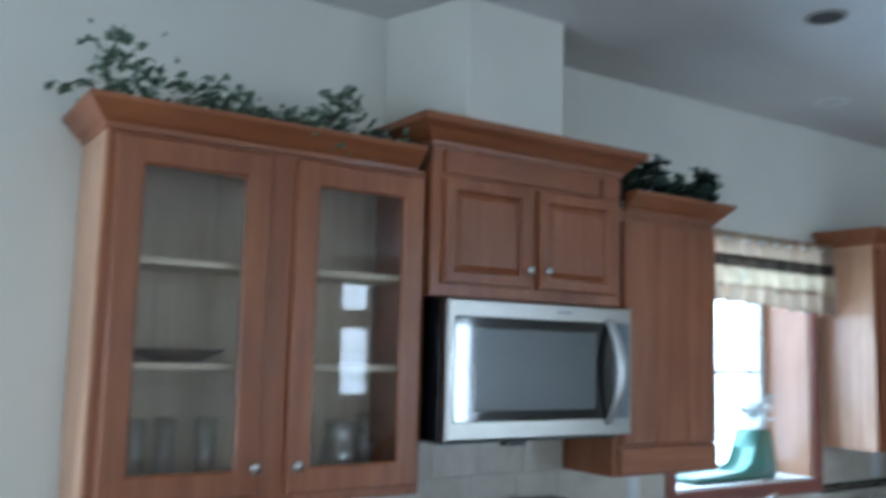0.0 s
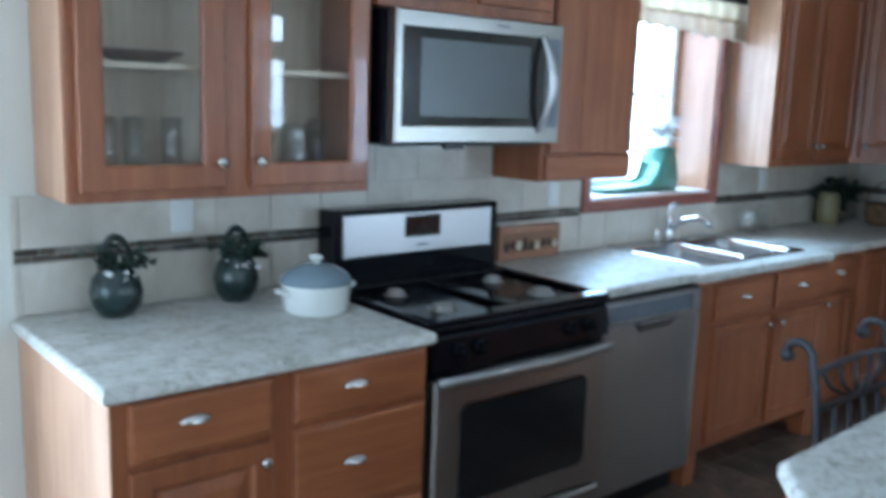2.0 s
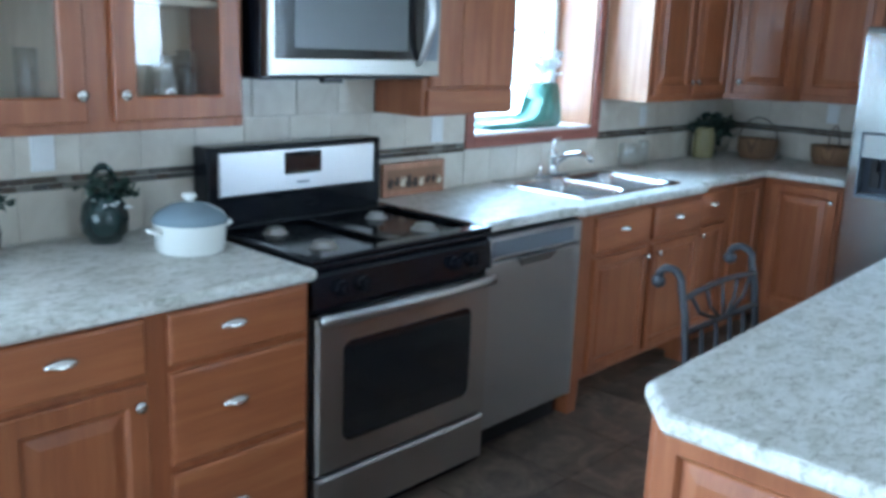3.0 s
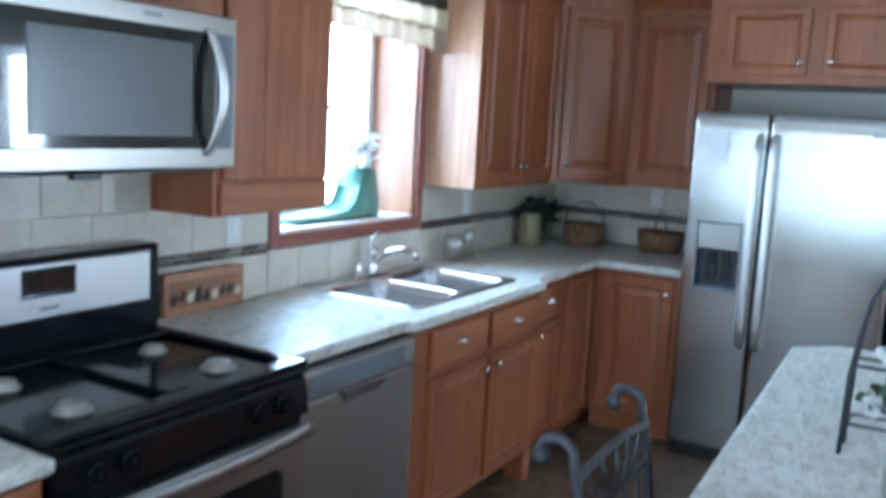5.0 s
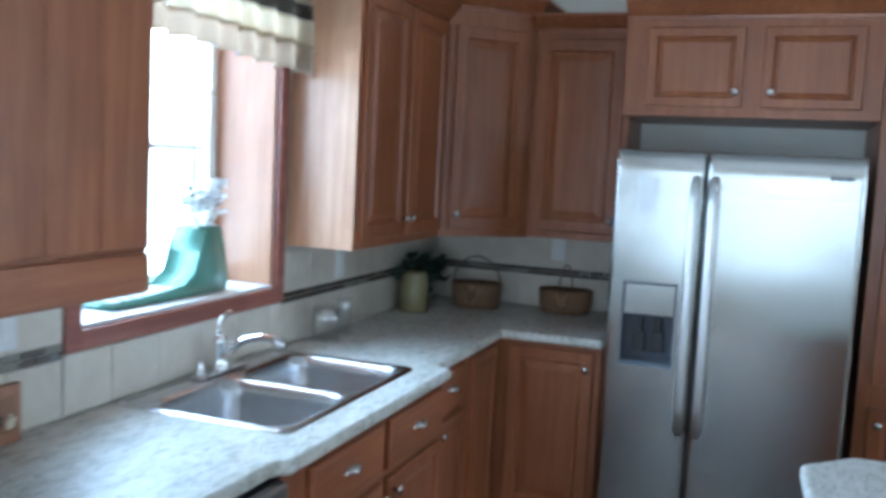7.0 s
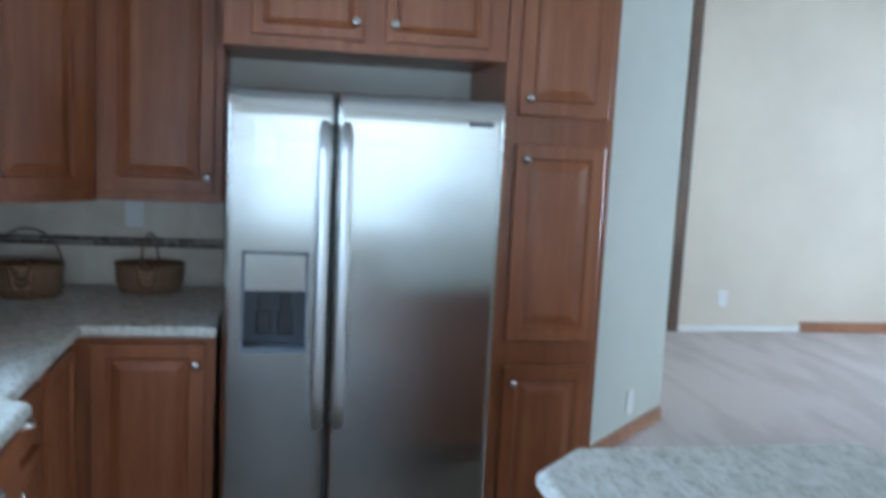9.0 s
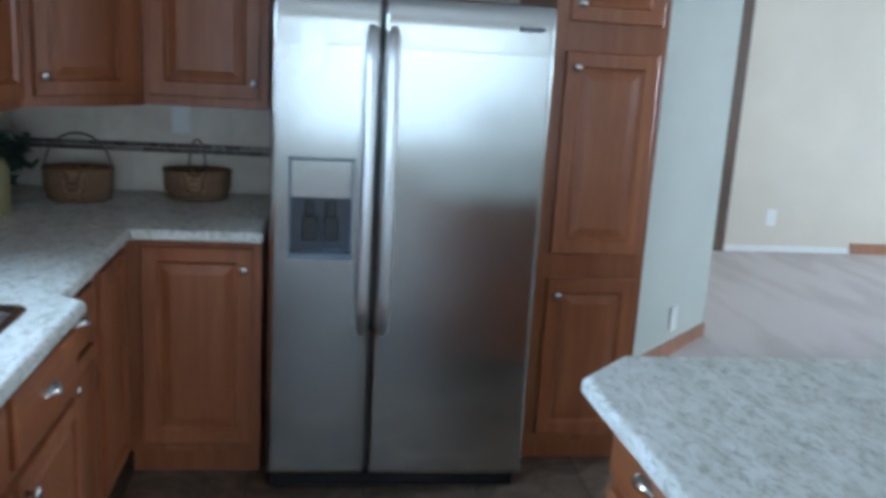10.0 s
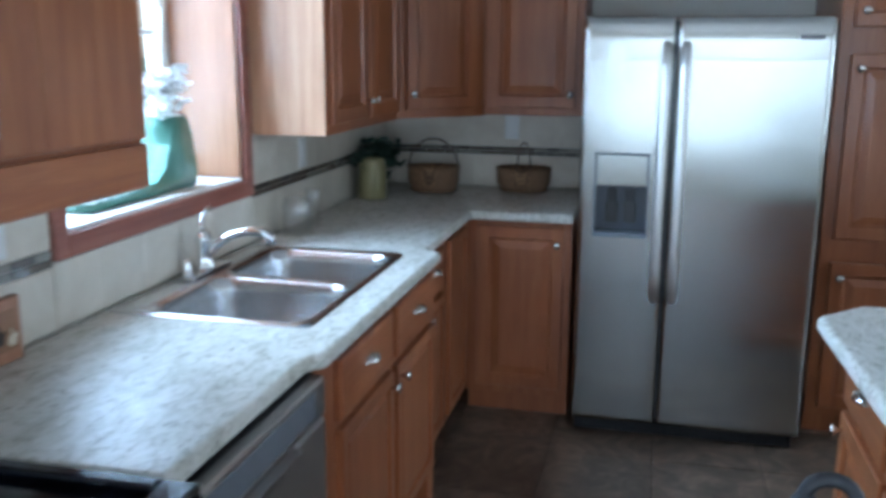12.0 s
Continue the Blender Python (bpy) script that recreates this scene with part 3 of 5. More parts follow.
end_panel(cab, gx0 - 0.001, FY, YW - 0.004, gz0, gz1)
part(cab, "face_frame", boxes((gx0, gx0 + 0.03, FY - 0.018, FY - 0.001, gz0, gz1), (gx1 - 0.03, gx1, FY - 0.018, FY - 0.001, gz0, gz1), (1.335, 1.435, FY - 0.018, FY - 0.001, gz0, gz1),
     (gx0 + 0.03, 1.335, FY - 0.018, FY - 0.001, gz0, gz0 + 0.045), (1.435, gx1 - 0.03, FY - 0.018, FY - 0.001, gz0, gz0 + 0.045),
     (gx0 + 0.03, 1.335, FY - 0.018, FY - 0.001, gz1 - 0.03, gz1), (1.435, gx1 - 0.03, FY - 0.018, FY - 0.001, gz1 - 0.03, gz1), bevel=0.002), WOOD_V)
for z in (1.635, 1.905):
    part(cab, "shelf", boxes((gx0 + t, gx1 - t, FY + 0.02, YW - 0.013, z - 0.011, z + 0.007), bevel=0.002), WOOD_IN)
HOLE = [(0, 0), (0, 0.016), (0.004, 0.020), (0.064, 0.020), (0.070, 0.014), (0.070, 0.0)]
for a, b, ku in ((0.936, 1.345, 1.325), (1.425, 1.838, 1.448)):
    d = part(cab, "door", nested(NORTH, FY - 0.0185, a, b, gz0 + 0.03, gz1 - 0.025, HOLE, cap=False, back=False), WOOD_V)
    part(d, "pane", boxes((a + 0.067, b - 0.067, FY - 0.028, FY - 0.024, gz0 + 0.095, gz1 - 0.09)), GLASS).visible_shadow = False
    knob(d, NORTH, FY - 0.0385, ku, 1.372)
crown(cab, [(gx0, YW - 0.004), (gx0, FY - 0.018), (gx1 - 0.04, FY - 0.018)], gz1 - 0.012)

# dishes on the shelves
tray = thing("wooden_dish", (1.16, 2.72, 1.642), "dark wooden boat-shaped dish on a cabinet shelf", "dish")
bm = bmesh.new()
lathe(bm, (1.16, 2.72, 1.643), (0, 0, 1), [(0, 0), (0.07, 0.0), (0.13, 0.028), (0.136, 0.034), (0.125, 0.032), (0.065, 0.006), (0, 0.006)], 24)
for v in bm.verts:
    v.co.y = 2.72 + (v.co.y - 2.72) * 0.5
part(tray, "bowl", bm, WOOD_BROWN, True)


def tumbler(at, r, h):
    g = thing("glass_tumbler", at, "clear drinking glass on the cabinet's bottom shelf", "glass", "glasses in the cabinet")
    bm = bmesh.new()
    lathe(bm, at, (0, 0, 1), [(0, 0.001), (r * 0.8, 0.001), (r, h), (r - 0.003, h), (r * 0.8 - 0.003, 0.008), (0, 0.008)], 16)
    part(g, "bowl", bm, GLASS_THIN, True)
    return g


for x, y in ((1.06, 2.72), (1.15, 2.75), (1.25, 2.71), (1.55, 2.73), (1.76, 2.74)):
    tumbler((x, y, gz0 + t + 0.001), 0.034, 0.205)
pitcher = thing("glass_pitcher", (1.66, 2.71, gz0 + t + 0.001), "clear glass pitcher inside the cabinet", "pitcher")
bm = bmesh.new()
lathe(bm, (1.66, 2.71, gz0 + t + 0.001), (0, 0, 1), [(0, 0.001), (0.05, 0.001), (0.068, 0.05), (0.055, 0.12), (0.045, 0.16), (0.052, 0.19), (0.049, 0.19), (0.042, 0.16), (0.051, 0.12), (0.064, 0.05), (0.046, 0.008), (0, 0.008)], 20)
part(pitcher, "bowl", bm, GLASS_THIN, True)
bm = bmesh.new()
tube(bm, arc((1.72, 2.71, gz0 + 0.13), (1, 0, 0), (0, 0, 1), 0.05, 0.05, -85, 95), 0.006)
part(pitcher, "handle", bm, GLASS_THIN, True)

# cabinet over the microwave
cab = thing("range_hood_cabinet", (2.26, YW, 1.855), "reddish oak wall cabinet with two small panel doors above the microwave", "cabinet")
OY = 2.55
carcass(cab, 1.862, 2.658, OY, YW - 0.004, 1.855, 2.33)
door(cab, NORTH, OY, 1.905, 2.243, 1.895, 2.222, (2.222, 1.953), SLIM)
door(cab, NORTH, OY, 2.277, 2.620, 1.895, 2.222, (2.300, 1.953), SLIM)
part(cab, "rail", boxes((1.905, 2.555, OY - 0.012, OY - 0.001, 2.235, 2.305), (2.565, 2.62, OY - 0.012, OY - 0.001, 2.235, 2.305), bevel=0.003), WOOD_X)
crown(cab, [(1.862, YW - 0.004), (1.862, OY), (2.658, OY), (2.658, YW - 0.004)], 2.318, 0.085, 0.07)

# cabinet beside the window
cab = thing("wall_cabinet", (2.94, YW, 1.265), "reddish oak wall cabinet with a plain plank panel door", "cabinet", "wall cabinets")
carcass(cab, 2.668, 3.205, FY, YW - 0.004, 1.265, 2.225)
d = part(cab, "door", nested(NORTH, FY, 2.70, 3.195, 1.375, 2.17, [(0, 0), (0, 0.014), (0.003, 0.018), (0.006, 0.018)]), WOOD_V)
for k in range(3):
    part(d, "plank", boxes((2.706 + 0.162 * k, 2.866 + 0.162 * k, FY - 0.0215, FY - 0.0185, 1.382, 2.163), bevel=0.0015), WOOD_V)
part(cab, "rail", boxes((2.69, 3.20, FY - 0.016, FY - 0.001, 1.272, 1.365), bevel=0.003), WOOD_X)
crown(cab, [(2.72, FY), (3.205, FY), (3.205, YW - 0.004)], 2.205)

# cabinets at the corner
cab = thing("wall_cabinet", (4.75, YW, 1.283), "reddish oak wall cabinet with two raised panel doors", "cabinet", "wall cabinets")
carcass(cab, 4.308, 5.153, FY, YW - 0.004, 1.283, 2.235)
# side facing the window: its brightness is put into the pale colour
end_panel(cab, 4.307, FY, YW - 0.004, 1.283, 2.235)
door(cab, NORTH, FY, 4.335, 4.722, 1.318, 2.21, (4.700, 1.385))
door(cab, NORTH, FY, 4.748, 5.135, 1.318, 2.21, (4.770, 1.385))
crown(cab, [(4.308, YW - 0.004), (4.308, FY), (5.153, FY)], 2.222)
EX = 5.47
cab = thing("corner_cabinet", (5.6, 2.6, 1.285), "taller reddish oak diagonal corner wall cabinet with one panel door", "cabinet", "wall cabinets")
bm = bmesh.new()
diag = ((5.158, 2.590), (EX, 2.278), (XE - 0.004, 2.278), (XE - 0.004, YW - 0.004), (5.158, YW - 0.004))
lo, hi = [[bm.verts.new((*p, z)) for p in diag] for z in (1.285, 2.300)]
bm.faces.new(lo)
bm.faces.new(hi)
for k in range(5):
    bm.faces.new((lo[k], lo[(k + 1) % 5], hi[(k + 1) % 5], hi[k]))
bmesh.ops.bevel(bm, geom=bm.edges[:], offset=0.002, segments=2, affect="EDGES")
part(cab, "body", bm, WOOD_V)
TURN = Matrix.Translation(((5.158 + EX) / 2, (2.590 + 2.278) / 2, 0)) @ Matrix.Rotation(radians(-45), 4, "Z")
bm = nested(NORTH, 0.0, -0.180, 0.180, 1.322, 2.215, PANEL)
bm.transform(TURN)
d = part(cab, "door", bm, WOOD_V)
bm = bmesh.new()
lathe(bm, TURN @ Vector((-0.155, -0.020, 1.388)), TURN.to_3x3() @ Vector((0, -1, 0)), [(0, 0), (0.006, 0), (0.005, 0.010), (0.012, 0.016), (0.0165, 0.021), (0.014, 0.027), (0, 0.029)], 14)
part(d, "knob", bm, NICKEL, True, "satin nickel knob")
crown(cab, [(5.158, YW - 0.004), (5.158, 2.590), (EX, 2.278), (XE - 0.004, 2.278)], 2.288)
cab = thing("wall_cabinet", (XE, 2.05, 1.29), "reddish oak wall cabinet with one raised panel door", "cabinet", "wall cabinets")
part(cab, "body", boxes((EX, XE - 0.004, 1.832, 2.274, 1.29, 2.235), bevel=0.002), WOOD_V)
door(cab, EAST, EX, 1.862, 2.250, 1.325, 2.19, (1.885, 1.385))
crown(cab, [(EX, 2.274), (EX, 1.832)], 2.222)

# cabinet over the refrigerator, and the pantry
PX = 5.22
cab = thing("refrigerator_cabinet", (XE, 1.33, 1.845), "reddish oak cabinet with two panel doors above the refrigerator", "cabinet")
part(cab, "body", boxes((PX, XE - 0.004, 0.850, 1.825, 1.845, 2.245), bevel=0.002), WOOD_V)
door(cab, EAST, PX, 1.355, 1.730, 1.885, 2.20, (1.385, 1.945), SLIM)
door(cab, EAST, PX, 0.920, 1.285, 1.885, 2.20, (1.252, 1.945), SLIM)
crown(cab, [(PX, 1.825), (PX, 0.852)], 2.232)
cab = thing("pantry_cabinet", (XE, 0.64, 0), "tall reddish oak pantry cabinet with three stacked doors", "cabinet")
part(cab, "body", boxes((PX, XE - 0.004, 0.437, 0.846, 0.10, 2.245), (PX + 0.06, XE - 0.004, 0.445, 0.84, 0, 0.10), bevel=0.002), WOOD_V)
door(cab, EAST, PX, 0.462, 0.800, 1.665, 2.20, (0.765, 1.725))
door(cab, EAST, PX, 0.462, 0.800, 0.845, 1.565, (0.765, 1.510))
door(cab, EAST, PX, 0.462, 0.800, 0.135, 0.750, (0.765, 0.690))
crown(cab, [(PX, 0.848), (PX, 0.437)], 2.232)

# ---- base cabinets ----
LX0, LX1, LF = 0.85, 1.762, 2.125
cab = thing("base_cabinet", (1.31, YW, 0), "reddish oak base cabinet with drawers and a panel door", "cabinet", "base cabinets")
part(cab, "body", boxes((LX0, LX1, LF, YW - 0.004, 0.10, 0.876), (LX0 + 0.01, LX1, LF + 0.07, YW - 0.004, 0, 0.10), bevel=0.002), WOOD_V)
end_panel(cab, LX0 - 0.001, LF, YW - 0.004, 0.10, 0.874)
drawer(cab, NORTH, LF, 0.885, 1.252, 0.722, 0.866)
door(cab, NORTH, LF, 0.885, 1.252, 0.13, 0.700, (1.222, 0.652))
drawer(cab, NORTH, LF, 1.315, 1.745, 0.728, 0.866)
drawer(cab, NORTH, LF, 1.315, 1.745, 0.452, 0.706)
drawer(cab, NORTH, LF, 1.315, 1.745, 0.13, 0.428)
SF, CF = 2.215, 2.275
cab = thing("sink_cabinet", (3.78, YW, 0), "reddish oak sink base cabinet standing on short legs", "cabinet")
part(cab, "body", boxes((3.225, 4.30, SF, YW - 0.004, 0.14, 0.70), (3.225, 4.30, SF, 2.262, 0.70, 0.876), (3.225, 3.36, 2.262, YW - 0.004, 0.70, 0.876), (4.235, 4.30, 2.262, YW - 0.004, 0.70, 0.876),
     (3.26, 4.28, SF + 0.20, YW - 0.004, 0, 0.14)), WOOD_V)
drawer(cab, NORTH, SF, 3.345, 3.775, 0.700, 0.852)
drawer(cab, NORTH, SF, 3.815, 4.245, 0.700, 0.852)
door(cab, NORTH, SF, 3.345, 3.775, 0.165, 0.675, (3.745, 0.635), SLIM)
door(cab, NORTH, SF, 3.815, 4.245, 0.165, 0.675, (3.848, 0.635), SLIM)
for x in (3.227, 4.215):
    bm = bmesh.new()
    box(bm, x, x + 0.083, SF - 0.004, SF + 0.09, 0, 0.14, bevel=0.004)
    for v in bm.verts:
        if v.co.z < 0.05:
            v.co.x += 0.008 if v.co.x < x + 0.04 else -0.008
    part(cab, "leg", bm, WOOD_V)
cab = thing("base_cabinet", (4.7, YW, 0), "reddish oak corner base cabinet with a drawer and a door", "cabinet", "base cabinets")
part(cab, "body", boxes((4.303, 5.835, CF, YW - 0.004, 0.10, 0.876), (4.32, 5.835, CF + 0.07, YW - 0.004, 0, 0.10), bevel=0.002), WOOD_V)
drawer(cab, NORTH, CF, 4.345, 4.655, 0.700, 0.852)
door(cab, NORTH, CF, 4.345, 4.655, 0.135, 0.675, (4.380, 0.635), SLIM)
door(cab, NORTH, CF, 4.745, 5.06, 0.135, 0.852, None, SLIM)
BX = 5.135
cab = thing("base_cabinet", (XE, 2.04, 0), "reddish oak base cabinet with one tall panel door", "cabinet", "base cabinets")
part(cab, "body", boxes((BX, XE - 0.004, 1.825, CF - 0.003, 0.10, 0.876), (BX + 0.05, XE - 0.004, 1.83, CF - 0.003, 0, 0.10), bevel=0.002), WOOD_V)
door(cab, EAST, BX, 1.855, 2.225, 0.135, 0.850, (1.885, 0.778))

# ---- worktops ----
top_left = part(None, "countertop", slab([(0.822, 2.09), (1.766, 2.09), (1.766, 2.846), (0.822, 2.846)], [], 0.877, 0.915, 0.014), LAMINATE)
tagged(top_left, "mottled grey stone-look laminate countertop with rolled edge", "countertop")
SINK = (3.372, 4.205, 2.285, 2.835)
main_plan = [(2.605, 2.212), (3.185, 2.212), (3.222, 2.180), (4.27, 2.180), (4.315, 2.243), (5.075, 2.243), (5.075, 1.818), (5.838, 1.818), (5.838, 2.846), (2.605, 2.846)]
top_main = part(None, "countertop", slab(main_plan, [[(3.39, 2.30), (4.187, 2.30), (4.187, 2.82), (3.39, 2.82)]], 0.877, 0.915, 0.014), LAMINATE)
tagged(top_main, "L-shaped grey stone-look laminate countertop with a sink cut-out", "countertop")

# ---- island ----
isle = thing("kitchen_island", (2.8, 0.6, 0), "oak kitchen island with a chamfered stone-look laminate top", "island")
plan = [(1.61, 0.26), (1.73, 0.14), (3.80, 0.14), (3.935, 0.26), (3.935, 0.955), (3.80, 1.085), (1.73, 1.01), (1.61, 0.905)]
part(isle, "countertop", slab(plan, [], 0.872, 0.915, 0.016), LAMINATE, label="mottled stone-look laminate top")
part(isle, "body", boxes((1.72, 1.98, 0.30, 0.985, 0.09, 0.871), (1.98, 2.90, 0.30, 0.56, 0.09, 0.871), (2.90, 3.83, 0.30, 0.985, 0.09, 0.871), (1.76, 3.79, 0.36, 0.55, 0, 0.09)), WOOD_V)
part(isle, "end_panel", nested(EAST, 1.72, 0.32, 0.965, 0.12, 0.85, PANEL), WOOD_V)
for a, b in ((2.93, 3.36), (3.39, 3.81)):
    drawer(isle, ISLE, 0.985, a, b, 0.69, 0.845)
    door(isle, ISLE, 0.985, a, b, 0.12, 0.665, (b - 0.03, 0.62))

# ---- microwave ----
mw = thing("microwave", (2.256, YW, 1.418), "stainless steel over-the-range microwave with a dark glass door", "microwave")
MF = 2.468
part(mw, "body", boxes((1.878, 2.634, MF + 0.045, YW - 0.004, 1.418, 1.848), bevel=0.004), BLACK)
part(mw, "door", nested(NORTH, MF + 0.043, 1.880, 2.634, 1.425, 1.846, [(0, 0), (0, 0.036), (0.006, 0.043), (0.010, 0.043)]), STEEL_MW)
part(mw, "door_glass", nested(NORTH, MF - 0.0002, 1.902, 2.548, 1.480, 1.795, [(0, 0), (0, 0.001), (0.004, 0.002)]), DARK_GLASS)
part(mw, "door_screen", nested(NORTH, MF - 0.0023, 1.975, 2.465, 1.512, 1.760, [(0, 0), (0, 0.0012), (0.014, 0.0014)]), MW_GLASS, label="grey perforated viewing screen")
part(mw, "keypad", nested(NORTH, MF - 0.0002, 2.553, 2.618, 1.480, 1.795, [(0, 0), (0, 0.0012), (0.002, 0.0016)]), GREY_PLASTIC)
bm = bmesh.new()
rows = []
for k in range(25):
    f = k / 24
    x, y, z = 2.519 + 0.012 * math.sin(math.pi * f), MF - 0.003 - 0.055 * math.sin(math.pi * f) ** 0.8, 1.806 - 0.345 * f
    w = 0.012 + 0.008 * math.sin(math.pi * f)
    rows.append([bm.verts.new((x + a * w, y + b, z)) for a, b in ((-1, 0.004), (-0.8, -0.003), (0, -0.007), (0.8, -0.003), (1, 0.004), (0, 0.009))])
for a, b in zip(rows, rows[1:]):
    for k in range(6):
        bm.faces.new((a[k], a[(k + 1) % 6], b[(k + 1) % 6], b[k]))
bm.faces.new(rows[0])
bm.faces.new(rows[-1])
part(mw, "handle", bm, STEEL_GRIP, True, "broad bowed steel handle")
part(mw, "vent_grille", boxes(*[(1.90, 2.61, MF + 0.06 + 0.02 * k, MF + 0.07 + 0.02 * k, 1.412, 1.4175) for k in range(6)], (2.12, 2.20, MF + 0.03, MF + 0.055, 1.402, 1.4175)), BLACK_MATT)
part(mw, "badge", boxes((2.30, 2.36, MF - 0.003, MF - 0.0005, 1.815, 1.825)), BRAND_GREY)

# ---- gas range ----
RX0, RX1, RF = 1.790, 2.590, 2.13
rg = thing("gas_range", (2.19, YW, 0), "black and stainless freestanding gas range with a steel backguard", "range")
part(rg, "body", boxes((RX0, RX1, RF + 0.03, 2.80, 0.03, 0.885), (RX0 + 0.03, RX1 - 0.03, RF + 0.06, 2.78, 0, 0.03), bevel=0.004), BLACK)
part(rg, "cooktop", boxes((RX0 - 0.004, RX1 + 0.004, RF + 0.012, 2.74, 0.886, 0.906), bevel=0.006), BLACK)
bm = bmesh.new()
for x0, x1, y0, y1 in ((RX0 - 0.003, RX1 + 0.003, RF + 0.013, RF + 0.075), (RX0 - 0.003, RX1 + 0.003, 2.655, 2.735), (RX0 - 0.003, RX0 + 0.030, RF + 0.0755, 2.6545), (RX1 - 0.030, RX1 + 0.003, RF + 0.0755, 2.6545), (2.155, 2.225, RF + 0.0755, 2.6545)):
    box(bm, x0, x1, y0, y1, 0.9065, 0.924, bevel=0.006)
part(rg, "cooktop_rim", bm, BLACK)
for x, y, r in ((1.965, 2.305, 0.036), (2.415, 2.305, 0.038), (1.965, 2.555, 0.031), (2.415, 2.555, 0.031)):
    bm = bmesh.new()
    lathe(bm, (x, y, 0.9065), (0, 0, 1), [(0, 0), (r * 1.3, 0), (r * 1.28, 0.004), (r * 1.05, 0.007), (r, 0.012), (r * 0.9, 0.020), (r * 0.5, 0.024), (0, 0.025)], 24)
    part(rg, "burner", bm, BURNER, True, "pale aluminium burner cap")
part(rg, "backguard", boxes((1.828, 2.602, 2.742, 2.835, 0.905, 1.178), bevel=0.010), BLACK)
part(rg, "backguard_panel", nested(NORTH, 2.7415, 1.868, 2.562, 1.008, 1.160, [(0, 0), (0, 0.004), (0.004, 0.007)]), STEEL_X)
part(rg, "clock_display", nested(NORTH, 2.7345, 2.135, 2.30, 1.068, 1.148, [(0, 0), (0, 0.002), (0.006, 0.004), (0.012, 0.003)]), DARK_GLASS, label="dark glass clock display")
part(rg, "badge", boxes((2.19, 2.245, 2.7325, 2.7345, 1.032, 1.041)), BRAND_GREY)
bm = bmesh.new()
prof = [(RF + 0.03, 0.770), (RF + 0.006, 0.775), (RF + 0.016, 0.865), (RF + 0.03, 0.884)]
a = [bm.verts.new((RX0, y, z)) for y, z in prof]
b = [bm.verts.new((RX1, y, z)) for y, z in prof]
for k in range(4):
    bm.faces.new((a[k], a[(k + 1) % 4], b[(k + 1) % 4], b[k]))
bm.faces.new(a)
bm.faces.new(b)
part(rg, "control_panel", bm, BLACK)
for x in (1.90, 1.985, 2.395, 2.48):
    bm = bmesh.new()
    lathe(bm, (x, RF + 0.010, 0.822), (0, -1, 0.1), [(0, 0), (0.026, 0), (0.026, 0.006), (0.021, 0.010), (0.019, 0.030), (0.016, 0.033), (0, 0.033)], 18)
    box(bm, x - 0.004, x + 0.004, RF - 0.028, RF - 0.018, 0.806, 0.845, bevel=0.001)
    part(rg, "knob", bm, BLACK, False)
part(rg, "oven_door", nested(NORTH, RF + 0.03, RX0 + 0.012, RX1 - 0.006, 0.235, 0.742, [(0, 0), (0, 0.020), (0.010, 0.030), (0.10, 0.030), (0.104, 0.027)]), STEEL_DIM)
bm = bmesh.new()
pts = rounded(RX0 + 0.115, RX1 - 0.105, 0.325, 0.655, 0.035)
f = [bm.verts.new((x, RF - 0.0005, z)) for x, z in pts]
g = [bm.verts.new((x, RF + 0.006, z)) for x, z in pts]
bm.faces.new(f)
for k in range(len(pts)):
    bm.faces.new((f[k], f[(k + 1) % len(pts)], g[(k + 1) % len(pts)], g[k]))
part(rg, "oven_window", bm, DARK_GLASS)
bm = bmesh.new()
rings = []
for k in range(21):
    x = RX0 + 0.012 + (RX1 - RX0 - 0.018) * k / 20
    bow = 0.028 * math.sin(math.pi * k / 20)
    rings.append([bm.verts.new((x, RF - 0.017 - bow + 0.011 * math.cos(radians(a)), 0.741 + 0.019 * math.sin(radians(a)))) for a in range(0, 360, 36)])
for a, b in zip(rings, rings[1:]):
    for k in range(10):
        bm.faces.new((a[k], a[(k + 1) % 10], b[(k + 1) % 10], b[k]))
bm.faces.new(rings[0])
bm.faces.new(rings[-1])
part(rg, "door_handle", bm, STEEL_X, True, "wide bowed steel handle")
for x in (RX0 + 0.02, RX1 - 0.045):
    part(rg, "handle_mount", boxes((x, x + 0.03, RF - 0.012, RF + 0.006, 0.722, 0.756)), STEEL_DIM)
part(rg, "storage_drawer", nested(NORTH, RF + 0.03, RX0 + 0.012, RX1 - 0.006, 0.055, 0.222, [(0, 0), (0, 0.020), (0.010, 0.028), (0.018, 0.028)]), STEEL_DIM)

# ---- dishwasher ----
DX0, DX1, DF = 2.612, 3.216, 2.186
dw = thing("dishwasher", (2.914, YW, 0), "stainless steel built-in dishwasher under the countertop", "dishwasher")
part(dw, "body", boxes((DX0, DX1, DF + 0.03, 2.80, 0.11, 0.868), (DX0 + 0.01, DX1 - 0.01, DF + 0.075, 2.78, 0, 0.11)), BLACK_MATT)
part(dw, "door", nested(NORTH, DF + 0.03, DX0 + 0.003, DX1 - 0.003, 0.115, 0.770, [(0, 0), (0, 0.024), (0.006, 0.030), (0.014, 0.030)]), STEEL_X)
part(dw, "control_strip", nested(NORTH, DF + 0.03, DX0 + 0.003, DX1 - 0.003, 0.775, 0.864, [(0, 0), (0, 0.024), (0.006, 0.030), (0.014, 0.030)]), STEEL_X)
part(dw, "strip_insert", nested(NORTH, DF, DX0 + 0.035, DX1 - 0.06, 0.790, 0.850, [(0, 0), (0, 0.001), (0.003, 0.002)]), GREY_PLASTIC)
bm = bmesh.new()
lip = [(2.80, 0.7745), (3.03, 0.7745), (3.005, 0.735), (2.825, 0.735)]
